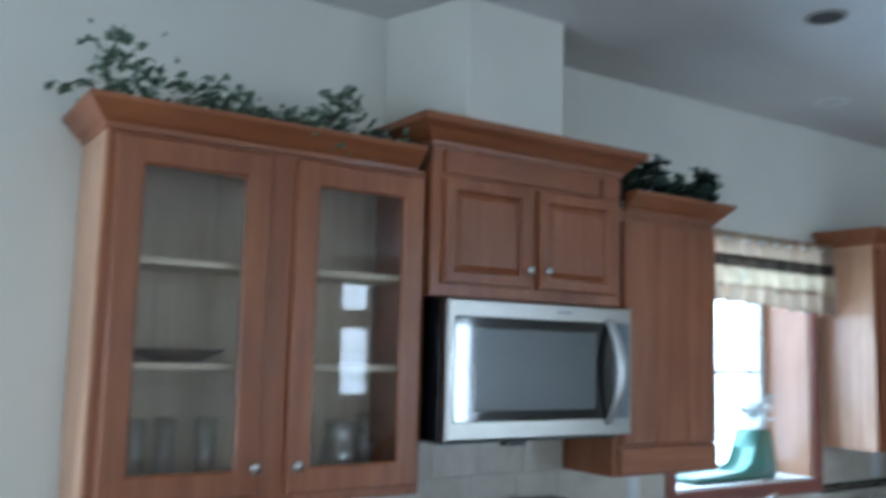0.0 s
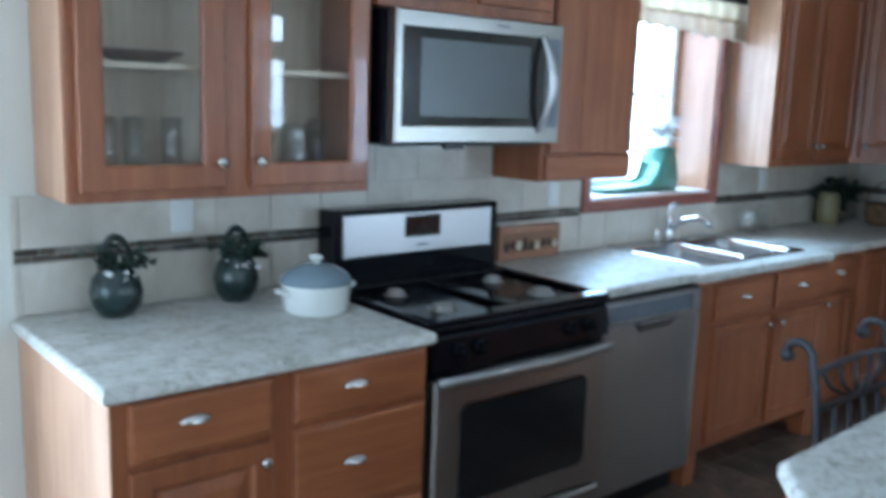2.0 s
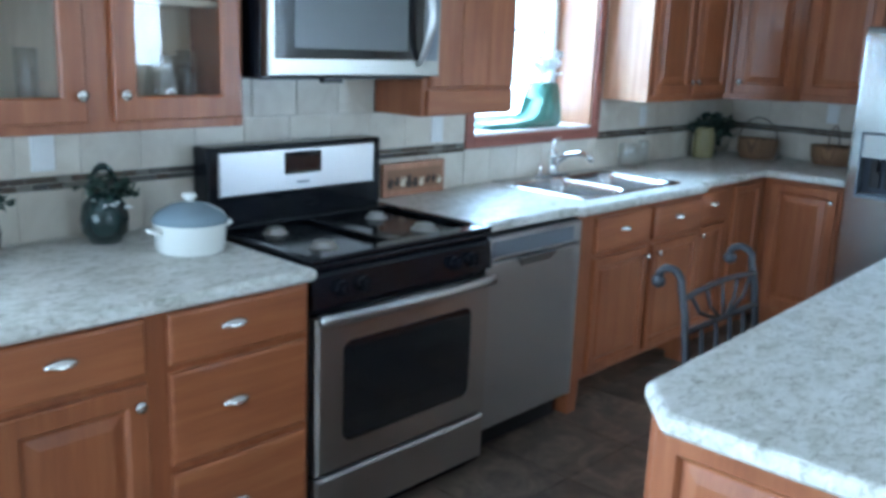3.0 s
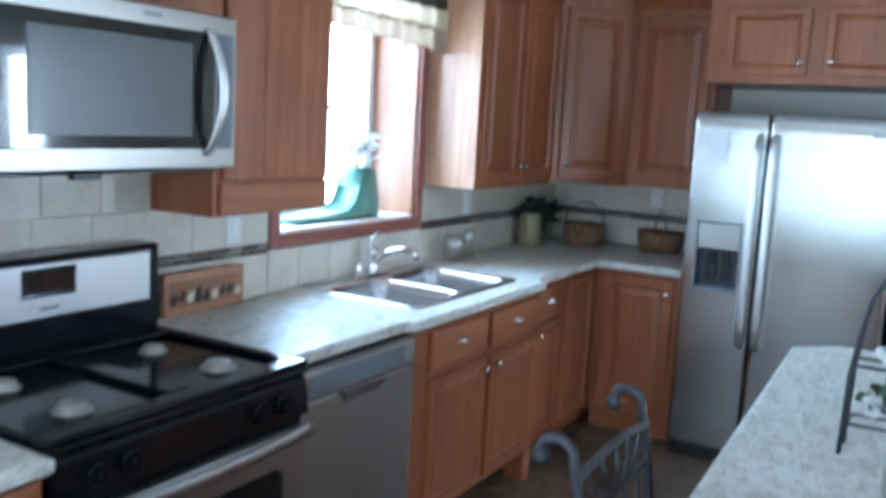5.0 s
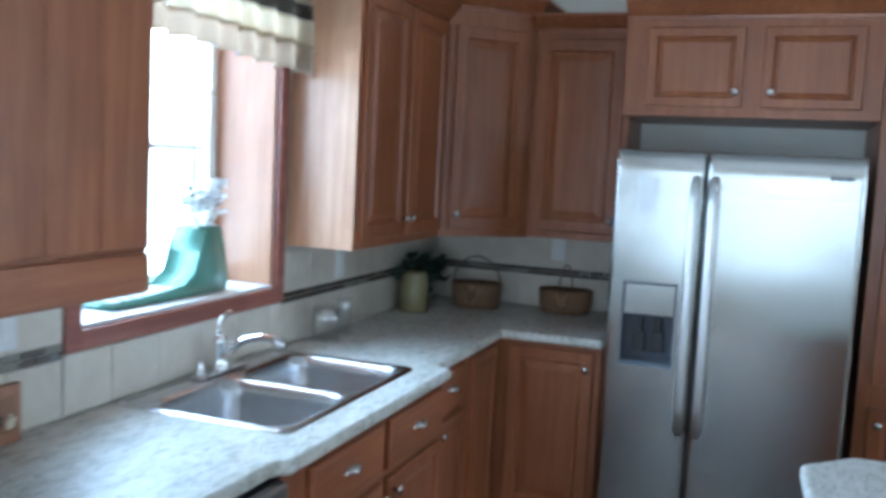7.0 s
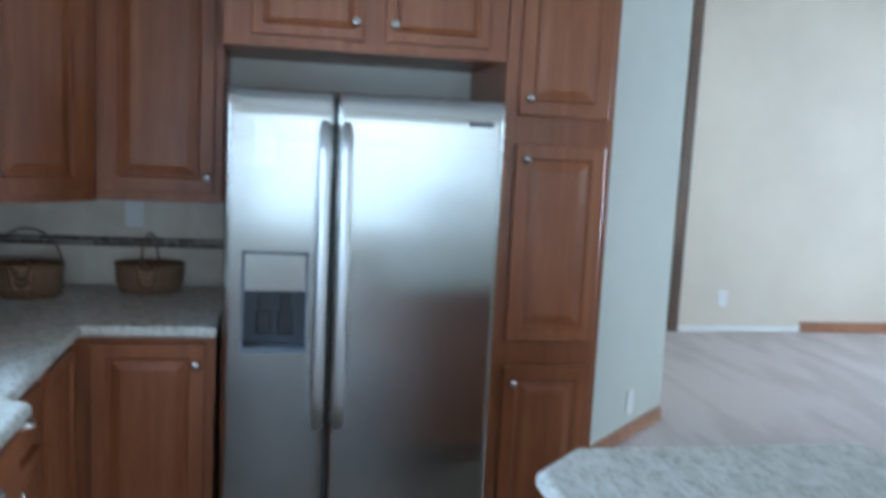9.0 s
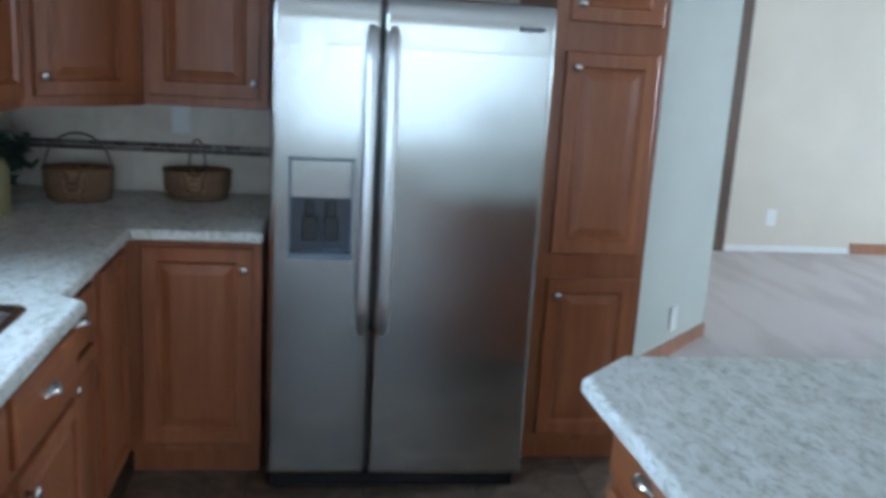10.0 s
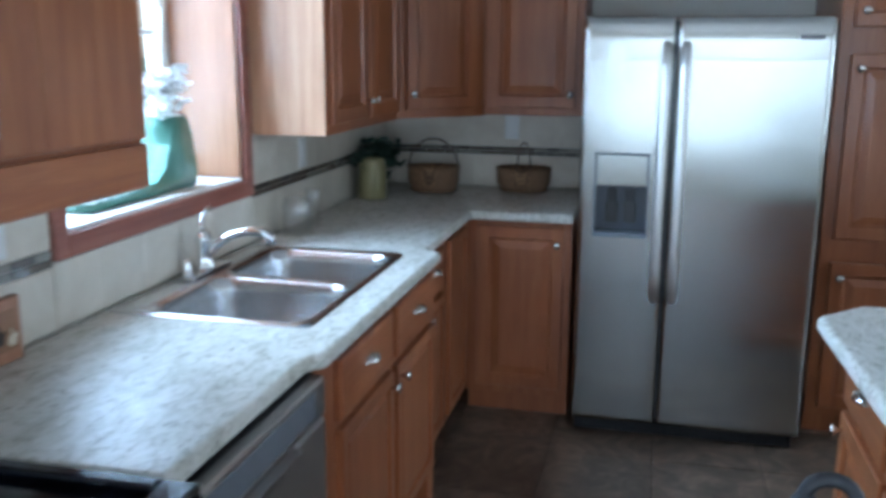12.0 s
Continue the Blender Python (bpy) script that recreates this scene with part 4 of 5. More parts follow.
fr_, bk_ = [bm.verts.new((x, DF - (0.022 if z > 0.76 else 0.003), z)) for x, z in lip], [bm.verts.new((x, DF + 0.002, z)) for x, z in lip]
bm.faces.new(fr_)
bm.faces.new(bk_)
for k in range(4):
    bm.faces.new((fr_[k], fr_[(k + 1) % 4], bk_[(k + 1) % 4], bk_[k]))
bmesh.ops.bevel(bm, geom=bm.edges[:], offset=0.002, segments=2, affect="EDGES")
part(dw, "handle", bm, STEEL_X, False, "wedge-shaped steel pull")

# ---- sink and tap ----
sk = thing("kitchen_sink", (3.79, 2.56, 0.915), "double bowl stainless steel drop-in sink", "sink")
bm = bmesh.new()
B1, B2 = (3.40, 3.775, 2.312, 2.735), (3.805, 4.178, 2.312, 2.735)
outer = rounded(*SINK, 0.03)
holes = [rounded(*B1, 0.07), rounded(*B2, 0.07)]
lip = [bm.verts.new((x, y, 0.9155)) for x, y in outer]
rim = [bm.verts.new((x, y, 0.9215)) for x, y in rounded(SINK[0] + 0.006, SINK[1] - 0.006, SINK[2] + 0.006, SINK[3] - 0.006, 0.026)]
n = len(lip)
for k in range(n):
    bm.faces.new((lip[k], lip[(k + 1) % n], rim[(k + 1) % n], rim[k]))
es = [bm.edges.get((rim[k], rim[(k + 1) % n])) for k in range(n)]
starts = []
for (x0, x1, y0, y1), h in zip((B1, B2), holes):
    l0 = [bm.verts.new((x, y, 0.9195)) for x, y in h]
    starts.append(l0)
    es += [bm.edges.new((l0[k], l0[(k + 1) % len(l0)])) for k in range(len(l0))]
bmesh.ops.triangle_fill(bm, use_beauty=True, edges=es)
for (x0, x1, y0, y1), l0 in zip((B1, B2), starts):
    prev = l0
    for d, z in ((0.006, 0.912), (0.012, 0.88), (0.022, 0.76), (0.040, 0.735), (0.075, 0.728)):
        cur = [bm.verts.new((x, y, z)) for x, y in rounded(x0 + d, x1 - d, y0 + d, y1 - d, max(0.03, 0.07 - d * 0.3))]
        for k in range(len(cur)):
            bm.faces.new((prev[k], prev[(k + 1) % len(cur)], cur[(k + 1) % len(cur)], cur[k]))
        prev = cur
    bm.faces.new(prev)
part(sk, "basin", bm, STEEL_SINK, True)
for x in (3.5875, 3.9915):
    bm = bmesh.new()
    lathe(bm, (x, 2.52, 0.7285), (0, 0, 1), [(0, 0.004), (0.025, 0.004), (0.030, 0.006), (0.043, 0.004), (0.045, 0.0)], 20)
    part(sk, "drain", bm, CHROME, True)
tap = thing("kitchen_faucet", (3.80, 2.785, 0.922), "chrome single lever kitchen faucet behind the sink", "faucet")
part(tap, "deck_plate", boxes((3.685, 3.915, 2.757, 2.813, 0.922, 0.931), bevel=0.004), CHROME)
bm = bmesh.new()
lathe(bm, (3.80, 2.785, 0.931), (0, 0, 1), [(0, 0), (0.031, 0), (0.028, 0.012), (0.023, 0.03), (0.022, 0.075), (0.026, 0.082), (0.023, 0.105), (0.012, 0.118), (0, 0.121)], 20)
tube(bm, [(3.80, 2.775, 0.972), (3.808, 2.745, 1.008), (3.816, 2.705, 1.034), (3.826, 2.655, 1.046), (3.834, 2.612, 1.044), (3.838, 2.592, 1.028), (3.839, 2.588, 1.008)], [0.015, 0.014, 0.013, 0.013, 0.015, 0.016, 0.014], 12)
part(tap, "spout", bm, CHROME, True)
bm = bmesh.new()
tube(bm, [(3.796, 2.785, 1.035), (3.794, 2.788, 1.062), (3.806, 2.790, 1.084), (3.830, 2.790, 1.100), (3.856, 2.790, 1.106)], [0.013, 0.009, 0.007, 0.008, 0.009], 10)
part(tap, "lever", bm, CHROME, True)
bm = bmesh.new()
lathe(bm, (3.70, 2.785, 0.931), (0, 0, 1), [(0, 0), (0.017, 0), (0.015, 0.010), (0.010, 0.018), (0.012, 0.040), (0.009, 0.052), (0, 0.054)], 16)
part(tap, "side_spray", bm, CHROME, True)
# ---- refrigerator ----
fr = thing("refrigerator", (5.4, 1.345, 0), "stainless steel side-by-side refrigerator with ice and water dispenser", "refrigerator")
FX = 5.0
part(fr, "body", boxes((FX + 0.075, 5.78, 0.905, 1.790, 0.06, 1.685), (FX + 0.09, 5.70, 0.93, 1.77, 0, 0.06), bevel=0.004), GREY_PLASTIC)
part(fr, "kick_grille", boxes((FX + 0.045, FX + 0.088, 0.915, 1.780, 0.012, 0.075), *[(FX + 0.040, FX + 0.045, 0.93, 1.765, 0.022 + 0.012 * k, 0.028 + 0.012 * k) for k in range(4)]), BLACK_MATT)


def fridge_door(y0, y1, z0, z1, hole=None):
    """A gently bowed steel door, with an opening if given."""
    bm = bmesh.new()
    ys = sorted({y0, y1, *[y0 + (y1 - y0) * k / 10 for k in range(11)], y0 + 0.006, y0 + 0.013, y0 + 0.02, y1 - 0.006, y1 - 0.013, y1 - 0.02, *((hole[0], hole[1]) if hole else ())})
    zs = sorted({z0, z0 + 0.02, z1, z1 - 0.15, z1 - 0.158, z1 - 0.166, z1 - 0.175, z1 - 0.09, 1.3, 0.6, z1 - 0.03, z1 - 0.012, *((hole[2], hole[3]) if hole else ())})
    mid, half = (y0 + y1) / 2, (y1 - y0) / 2

    def front(y, z):
        bow = 0.004 * (1 - ((y - mid) / half) ** 2)
        edge = 0.012 * max(0, 1 - (half - abs(y - mid)) / 0.012) ** 2
        d, arch = z1 - z, 0.006 * (1 - ((y - mid) / half) ** 2)
        lean = 0.006 * max(0.0, 0.165 + arch - d)
        bead = 0.0006 * max(0.0, 1 - abs(d - 0.160 - arch) / 0.012)
        tip = 0.012 * max(0.0, 1 - d / 0.03) ** 2
        return FX - bow + edge + lean - bead + tip
    grid = {(y, z): bm.verts.new((front(y, z), y, z)) for y in ys for z in zs}
    back = {(y, z): bm.verts.new((FX + 0.07, y, z)) for y in ys for z in zs if y in (y0, y1) or z in (z0, z1)}
    for ya, yb in zip(ys, ys[1:]):
        for za, zb in zip(zs, zs[1:]):
            if hole and ya >= hole[0] - 1e-6 and yb <= hole[1] + 1e-6 and za >= hole[2] - 1e-6 and zb <= hole[3] + 1e-6:
                continue
            bm.faces.new((grid[ya, za], grid[yb, za], grid[yb, zb], grid[ya, zb]))
        for z in (z0, z1):
            bm.faces.new((grid[ya, z], grid[yb, z], back[yb, z], back[ya, z]))
    for za, zb in zip(zs, zs[1:]):
        for y in (y0, y1):
            bm.faces.new((grid[y, za], grid[y, zb], back[y, zb], back[y, za]))
    o = part(fr, "door", bm, STEEL_Y, True)
    for e in o.data.edges:
        e.use_edge_sharp = False
    return o


DISP = (1.525, 1.735, 0.852, 1.185)
ld = fridge_door(1.455, 1.795, 0.075, 1.70, DISP)
rd = fridge_door(0.895, 1.447, 0.075, 1.70)
for d, y in ((ld, 1.485), (rd, 1.415)):
    bm = bmesh.new()
    tube(bm, [(FX - 0.004, y, 1.60), (FX - 0.035, y, 1.575), (FX - 0.048, y, 1.50), (FX - 0.054, y, 1.15), (FX - 0.050, y, 0.72), (FX - 0.038, y, 0.62), (FX - 0.004, y, 0.60)], [0.014, 0.018, 0.019, 0.019, 0.019, 0.018, 0.014], 12)
    part(d, "handle", bm, STEEL_GRIP, True, "long bowed steel handle")
y0, y1, z0, z1 = DISP
part(ld, "dispenser_bezel", boxes((FX - 0.014, FX + 0.01, y0, y0 + 0.006, z0, z1), (FX - 0.014, FX + 0.01, y1 - 0.006, y1, z0, z1), (FX - 0.014, FX + 0.01, y0, y1, z1 - 0.006, z1), (FX - 0.018, FX + 0.01, y0, y1, z0, z0 + 0.010)), GREY_PLASTIC)
part(ld, "dispenser_panel", boxes((FX - 0.011, FX + 0.004, y0 + 0.007, y1 - 0.007, 1.055, z1 - 0.007), bevel=0.003), STEEL_Y)
part(ld, "dispenser_bay", boxes((FX + 0.062, FX + 0.066, y0, y1, z0, 1.055), (FX, FX + 0.062, y0, y0 + 0.004, z0, 1.055), (FX, FX + 0.062, y1 - 0.004, y1, z0, 1.055), (FX, FX + 0.062, y0, y1, 1.048, 1.054)), NAVY)
bm = bmesh.new()
for y in (y0 + 0.07, y1 - 0.07):
    box(bm, FX + 0.015, FX + 0.05, y - 0.018, y + 0.018, 0.985, 1.047, bevel=0.006)
    box(bm, FX + 0.045, FX + 0.055, y - 0.025, y + 0.025, 0.90, 0.985, bevel=0.004)
part(ld, "dispenser_paddle", bm, BLACK_MATT)
part(ld, "drip_tray", boxes((FX - 0.006, FX + 0.06, y0 + 0.006, y1 - 0.006, z0 + 0.010, z0 + 0.016)), GREY_PLASTIC)
bm = bmesh.new()
for k in range(6):
    box(bm, FX - 0.0085, FX - 0.0065, 1.005 - 0.014 * k, 1.016 - 0.014 * k, 1.613 + 0.002 * (k % 2), 1.629 + 0.003 * ((k + 1) % 2))
part(rd, "badge", bm, BRAND_GREY)
note = thing("paper_note", (FX - 0.01, 1.672, 1.47), "pale blue translucent notice stuck on the refrigerator door", "note")
bm = bmesh.new()
box(bm, FX - 0.0135, FX - 0.0128, 1.630, 1.702, 1.455, 1.60)
part(note, "sheet", bm, NOTE)

# ---- window dressing and sill ----
val = thing("window_valance", (3.78, 2.80, 1.9), "gathered tan, brown and cream striped window valance", "valance")


def ruffle(z0, z1, mat, name, y, flare, x0=3.30, x1=4.30, dip=0.0):
    bm = bmesh.new()
    n, rows = 110, 5
    g = []
    for r in range(rows + 1):
        f = r / rows
        row = []
        for k in range(n + 1):
            u = k / n
            fold = math.sin(u * 2 * math.pi * 9 + 0.8 * math.sin(u * 11)) * (0.010 + flare * (1 - f))
            hang = dip * (1 - f) * (u ** 2) + 0.006 * math.sin(u * 2 * math.pi * 9 + 1.2) * (1 - f)
            row.append(bm.verts.new((x0 + (x1 - x0) * u, y + fold, z0 + (z1 - z0) * f - hang)))
        g.append(row)
    for a, b in zip(g, g[1:]):
        for k in range(n):
            bm.faces.new((a[k], a[k + 1], b[k + 1], b[k]))
    bmesh.ops.solidify(bm, geom=bm.faces[:], thickness=0.002)
    return part(val, name, bm, mat, True)


ruffle(2.115, 2.235, CLOTH_TAN, "heading", 2.792, 0.004)
ruffle(2.075, 2.135, CLOTH_BROWN, "band", 2.786, 0.006)
ruffle(1.995, 2.085, CLOTH_CREAM, "panel", 2.780, 0.009, dip=0.015)
ruffle(1.925, 2.005, CLOTH_TAN, "hem", 2.786, 0.012, dip=0.035)
bm = bmesh.new()
tube(bm, [(3.24, 2.80, 2.205), (4.30, 2.80, 2.205)], 0.008)
part(val, "rod", bm, PAINT_WHITE, True)

boot = thing("garden_planter", (3.76, 2.97, 1.146), "teal green boot-shaped ceramic planter on the window sill", "planter")
bm = bmesh.new()
prof = [(3.46, 1.147), (4.02, 1.147), (4.03, 1.20), (4.00, 1.30), (3.985, 1.365), (3.890, 1.365), (3.872, 1.28), (3.845, 1.215), (3.790, 1.180), (3.62, 1.172), (3.47, 1.166)]
a = [bm.verts.new((x, 2.915, z)) for x, z in prof]
b = [bm.verts.new((x, 3.045, z)) for x, z in prof]
bm.faces.new(a)
bm.faces.new(b)
for k in range(len(prof)):
    bm.faces.new((a[k], a[(k + 1) % len(prof)], b[(k + 1) % len(prof)], b[k]))
bmesh.ops.bevel(bm, geom=bm.edges[:], offset=0.007, segments=3, affect="EDGES")
part(boot, "body", bm, TEAL, True)
for k in range(6):
    part(boot, "stripe", boxes((3.487 + 0.048 * k, 3.510 + 0.048 * k, 2.924, 3.036, 1.1655 + 0.0018 * k, 1.1725 + 0.0018 * k), bevel=0.001), SIGN_MINT)
fl = thing("white_flowers", (3.92, 2.98, 1.365), "white artificial flowers and pale stems in the planter", "flowers")
rnd = random.Random(4)
for k in range(5):
    x, y = 3.905 + 0.014 * k, 2.955 + 0.015 * (k % 3)
    bm = bmesh.new()
    tube(bm, [(x, y, 1.355), (x + rnd.uniform(-0.03, 0.05), y + 0.01, 1.42), (x + rnd.uniform(-0.05, 0.07), y, 1.46)], 0.004, 6)
    part(fl, "stem", bm, GLAZE_WHITE, True)
for pts in ([(3.95, 3.0, 1.355), (3.955, 3.0, 1.55), (3.965, 2.99, 1.72), (3.99, 2.99, 1.80), (4.03, 2.985, 1.83)], [(3.965, 3.0, 1.355), (3.985, 3.0, 1.56), (3.995, 2.99, 1.69)]):
    bm = bmesh.new()
    tube(bm, pts, 0.0045, 6)
    part(fl, "stem", bm, GLAZE_WHITE, True)
bm = bmesh.new()
for k in range(46):
    c = Vector((3.925 + rnd.gauss(0, 0.045), 2.965 + rnd.gauss(0, 0.025), 1.435 + rnd.gauss(0, 0.033)))
    for j in range(5):
        m = Matrix.Translation(c) @ Euler((rnd.uniform(-1, 1), rnd.uniform(-1, 1), radians(72 * j))).to_matrix().to_4x4()
        vs = [bm.verts.new(m @ Vector(p)) for p in ((0, 0, 0), (0.019, 0.013, 0.005), (0.031, 0, 0.010), (0.019, -0.013, 0.005))]
        bm.faces.new(vs)
part(fl, "blossom", bm, PETAL)
bm = bmesh.new()
for c, tilt in (((3.985, 2.985, 1.745), 0.5), ((4.01, 2.985, 1.725), 0.6), ((4.03, 2.985, 1.80), 0.3)):
    m = Matrix.Translation(c) @ Euler((0, tilt, 0)).to_matrix().to_4x4()
    vs = [bm.verts.new(m @ Vector(p)) for p in ((-0.045, 0, 0.006), (0, 0.012, 0.012), (0.05, 0, 0), (0, -0.012, -0.008))]
    bm.faces.new(vs)
bmesh.ops.solidify(bm, geom=bm.faces[:], thickness=0.002)
part(fl, "bud", bm, CLOTH_TAN)

# ---- greenery above the cabinets ----
ivy = thing("ivy_garland", (1.38, 2.68, 2.30), "variegated artificial ivy trailing along the cabinet top", "plant")
cl = []
for x, h, w in ((0.92, 0.11, 0.05), (0.98, 0.09, 0.05), (1.06, 0.06, 0.06), (1.16, 0.065, 0.05), (1.24, 0.055, 0.06), (1.33, 0.035, 0.05), (1.42, 0.03, 0.05), (1.50, 0.05, 0.05), (1.56, 0.085, 0.045), (1.61, 0.075, 0.05), (1.68, 0.035, 0.05), (1.77, 0.02, 0.04)):
    cl.append(((x, 2.625, 2.285), (w * 0.75, 0.04, h)))
leaf_cloud(ivy, "leaves", LEAF_IVY, cl, 900, 0.034, 3)
bm = bmesh.new()
tube(bm, [(0.90, 2.64, 2.305), (1.1, 2.62, 2.31), (1.3, 2.65, 2.306), (1.5, 2.62, 2.31), (1.78, 2.64, 2.305)], 0.004, 6)
part(ivy, "stem", bm, LEAF_DARK, True)
bm = bmesh.new()
tube(bm, [(0.92, 2.60, 2.30), (0.90, 2.58, 2.40), (0.93, 2.57, 2.47)], 0.003, 6)
part(ivy, "stem", bm, LEAF_DARK, True)
bm = bmesh.new()
tube(bm, [(0.90, 2.60, 2.31), (0.84, 2.56, 2.33), (0.80, 2.55, 2.30)], 0.003, 6)
part(ivy, "stem", bm, LEAF_DARK, True)
leaf_cloud(ivy, "tip_leaves", LEAF_IVY, [((0.80, 2.55, 2.29), (0.012, 0.01, 0.012)), ((0.93, 2.57, 2.45), (0.012, 0.012, 0.02)), ((1.56, 2.54, 2.24), (0.03, 0.015, 0.03))], 30, 0.032, 8)
plant = thing("leafy_plant", (2.95, 2.70, 2.28), "dark green leafy artificial plant on the cabinet top", "plant")
leaf_cloud(plant, "leaves", LEAF_DARK, [((2.80, 2.68, 2.275), (0.05, 0.05, 0.09)), ((2.90, 2.68, 2.275), (0.06, 0.05, 0.08)), ((3.02, 2.66, 2.275), (0.05, 0.04, 0.045)), ((3.12, 2.64, 2.275), (0.04, 0.04, 0.04)), ((3.20, 2.62, 2.31), (0.022, 0.02, 0.055))], 420, 0.055, 5)
for x, tx, h in ((2.82, 2.78, 0.14), (2.9, 2.92, 0.13), (3.05, 3.08, 0.09), (3.15, 3.20, 0.11)):
    bm = bmesh.new()
    tube(bm, [(x, 2.70, 2.285), ((x + tx) / 2, 2.68, 2.30 + h * 0.6), (tx, 2.66, 2.29 + h)], 0.004, 6)
    part(plant, "stem", bm, LEAF_GREEN, True)
crn = thing("corner_foliage", (5.45, 2.70, 0.915), "dark trailing foliage behind the jar in the corner", "plant")
leaf_cloud(crn, "leaves", LEAF_DARK, [((5.42, 2.78, 0.93), (0.03, 0.02, 0.10)), ((5.36, 2.79, 1.05), (0.07, 0.02, 0.045)), ((5.50, 2.76, 1.04), (0.06, 0.03, 0.05)), ((5.40, 2.74, 1.06), (0.06, 0.03, 0.06))], 380, 0.050, 6)

# ---- things on the worktops ----


def vase(at, r, h, seed):
    v = thing("green_vase", at, "round dark green vase with leaves and an arched handle", "vase", "green vases")
    x, y, z = at
    bm = bmesh.new()
    lathe(bm, (x, y, z + 0.001), (0, 0, 1), [(0, 0), (r * 0.6, 0), (r * 0.92, h * 0.22), (r, h * 0.48), (r * 0.88, h * 0.75), (r * 0.55, h * 0.95), (r * 0.5, h), (r * 0.42, h * 0.96), (0, h * 0.9)], 28)
    part(v, "body", bm, GLAZE_GREEN, True)
    bm = bmesh.new()
    tube(bm, arc((x, y, z + h * 0.95), (1, 0, 0), (0, 0, 1), r * 0.62, r * 0.62, 0, 180, 16), 0.006, 8)
    for v2 in bm.verts:
        v2.co.z = z + h * 0.95 + (v2.co.z - z - h * 0.95) * 1.9
    part(v, "handle", bm, GLAZE_GREEN, True)
    leaf_cloud(v, "leaves", LEAF_DARK, [((x, y - 0.01, z + h * 0.95), (r * 0.45, 0.02, 0.035)), ((x + r * 0.7, y - 0.02, z + h * 0.9), (0.03, 0.02, 0.02))], 75, 0.034, seed)
    leaf_cloud(v, "pale_leaves", PETAL, [((x - r * 0.3, y - r * 0.7, z + h * 0.8), (0.02, 0.01, 0.015)), ((x + r * 0.1, y - r * 0.9, z + h * 0.7), (0.02, 0.01, 0.015))], 9, 0.024, seed + 1)
    return v


vase((1.085, 2.735, 0.915), 0.076, 0.150, 11)
vase((1.465, 2.735, 0.915), 0.072, 0.155, 12)
pot = thing("enamel_pot", (1.600, 2.475, 0.915), "white enamel stock pot with a blue-grey lid", "pot")
bm = bmesh.new()
lathe(bm, (1.600, 2.475, 0.916), (0, 0, 1), [(0, 0), (0.092, 0), (0.100, 0.012), (0.106, 0.085), (0.109, 0.092), (0.104, 0.092), (0.095, 0.012), (0, 0.01)], 36)
part(pot, "body", bm, GLAZE_WHITE, True)
bm = bmesh.new()
lathe(bm, (1.600, 2.475, 1.0085), (0, 0, 1), [(0, 0.0), (0.110, 0.0), (0.111, 0.006), (0.095, 0.028), (0.055, 0.050), (0.02, 0.058), (0, 0.058)], 36)
part(pot, "lid", bm, GLAZE_BLUE, True, "blue-grey enamel lid")
bm = bmesh.new()
lathe(bm, (1.600, 2.475, 1.066), (0, 0, 1), [(0, 0), (0.012, 0), (0.012, 0.008), (0.022, 0.014), (0.020, 0.024), (0, 0.027)], 18)
part(pot, "lid_knob", bm, GLAZE_WHITE, True)
for s in (-1, 1):
    bm = bmesh.new()
    tube(bm, [(1.600 + s * 0.103, 2.455, 0.985), (1.600 + s * 0.128, 2.458, 0.992), (1.600 + s * 0.134, 2.475, 0.993), (1.600 + s * 0.128, 2.492, 0.992), (1.600 + s * 0.103, 2.495, 0.985)], 0.007, 8)
    part(pot, "handle", bm, GLAZE_WHITE, True)
sign = thing("wooden_sign", (2.855, 2.815, 0.915), "small terracotta-stained wooden sign with carved pattern", "sign")
bm = bmesh.new()
box(bm, 2.675, 3.035, 2.800, 2.822, 0.916, 1.056, bevel=0.004)
part(sign, "board", bm, WOOD_CASE)
part(sign, "panel", boxes((2.693, 3.017, 2.7975, 2.7998, 0.944, 1.030), bevel=0.001), SIGN_BACK, label="darker recessed picture strip")
rnd = random.Random(9)
for k in range(9):
    x, z = 2.712 + 0.036 * k, 0.966 + rnd.uniform(-0.004, 0.008)
    q = rnd.uniform(0.013, 0.020)
    bm = bmesh.new()
    lathe(bm, (x, 2.7976, z), (0, -1, 0), [(0, 0.004), (q * 0.8, 0.0035), (q, 0)], 9)
    for j in range(4):
        a = rnd.uniform(0.4, 2.7)
        tube(bm, [(x, 2.7955, z), (x + math.cos(a) * q * 1.3, 2.7955, z + math.sin(a) * q * 2.0)], [0.005, 0.002], 5)
    part(sign, "inlay" if k % 3 == 2 else "carving", bm, SIGN_PALE if k % 3 == 2 else SIGN_DARK)


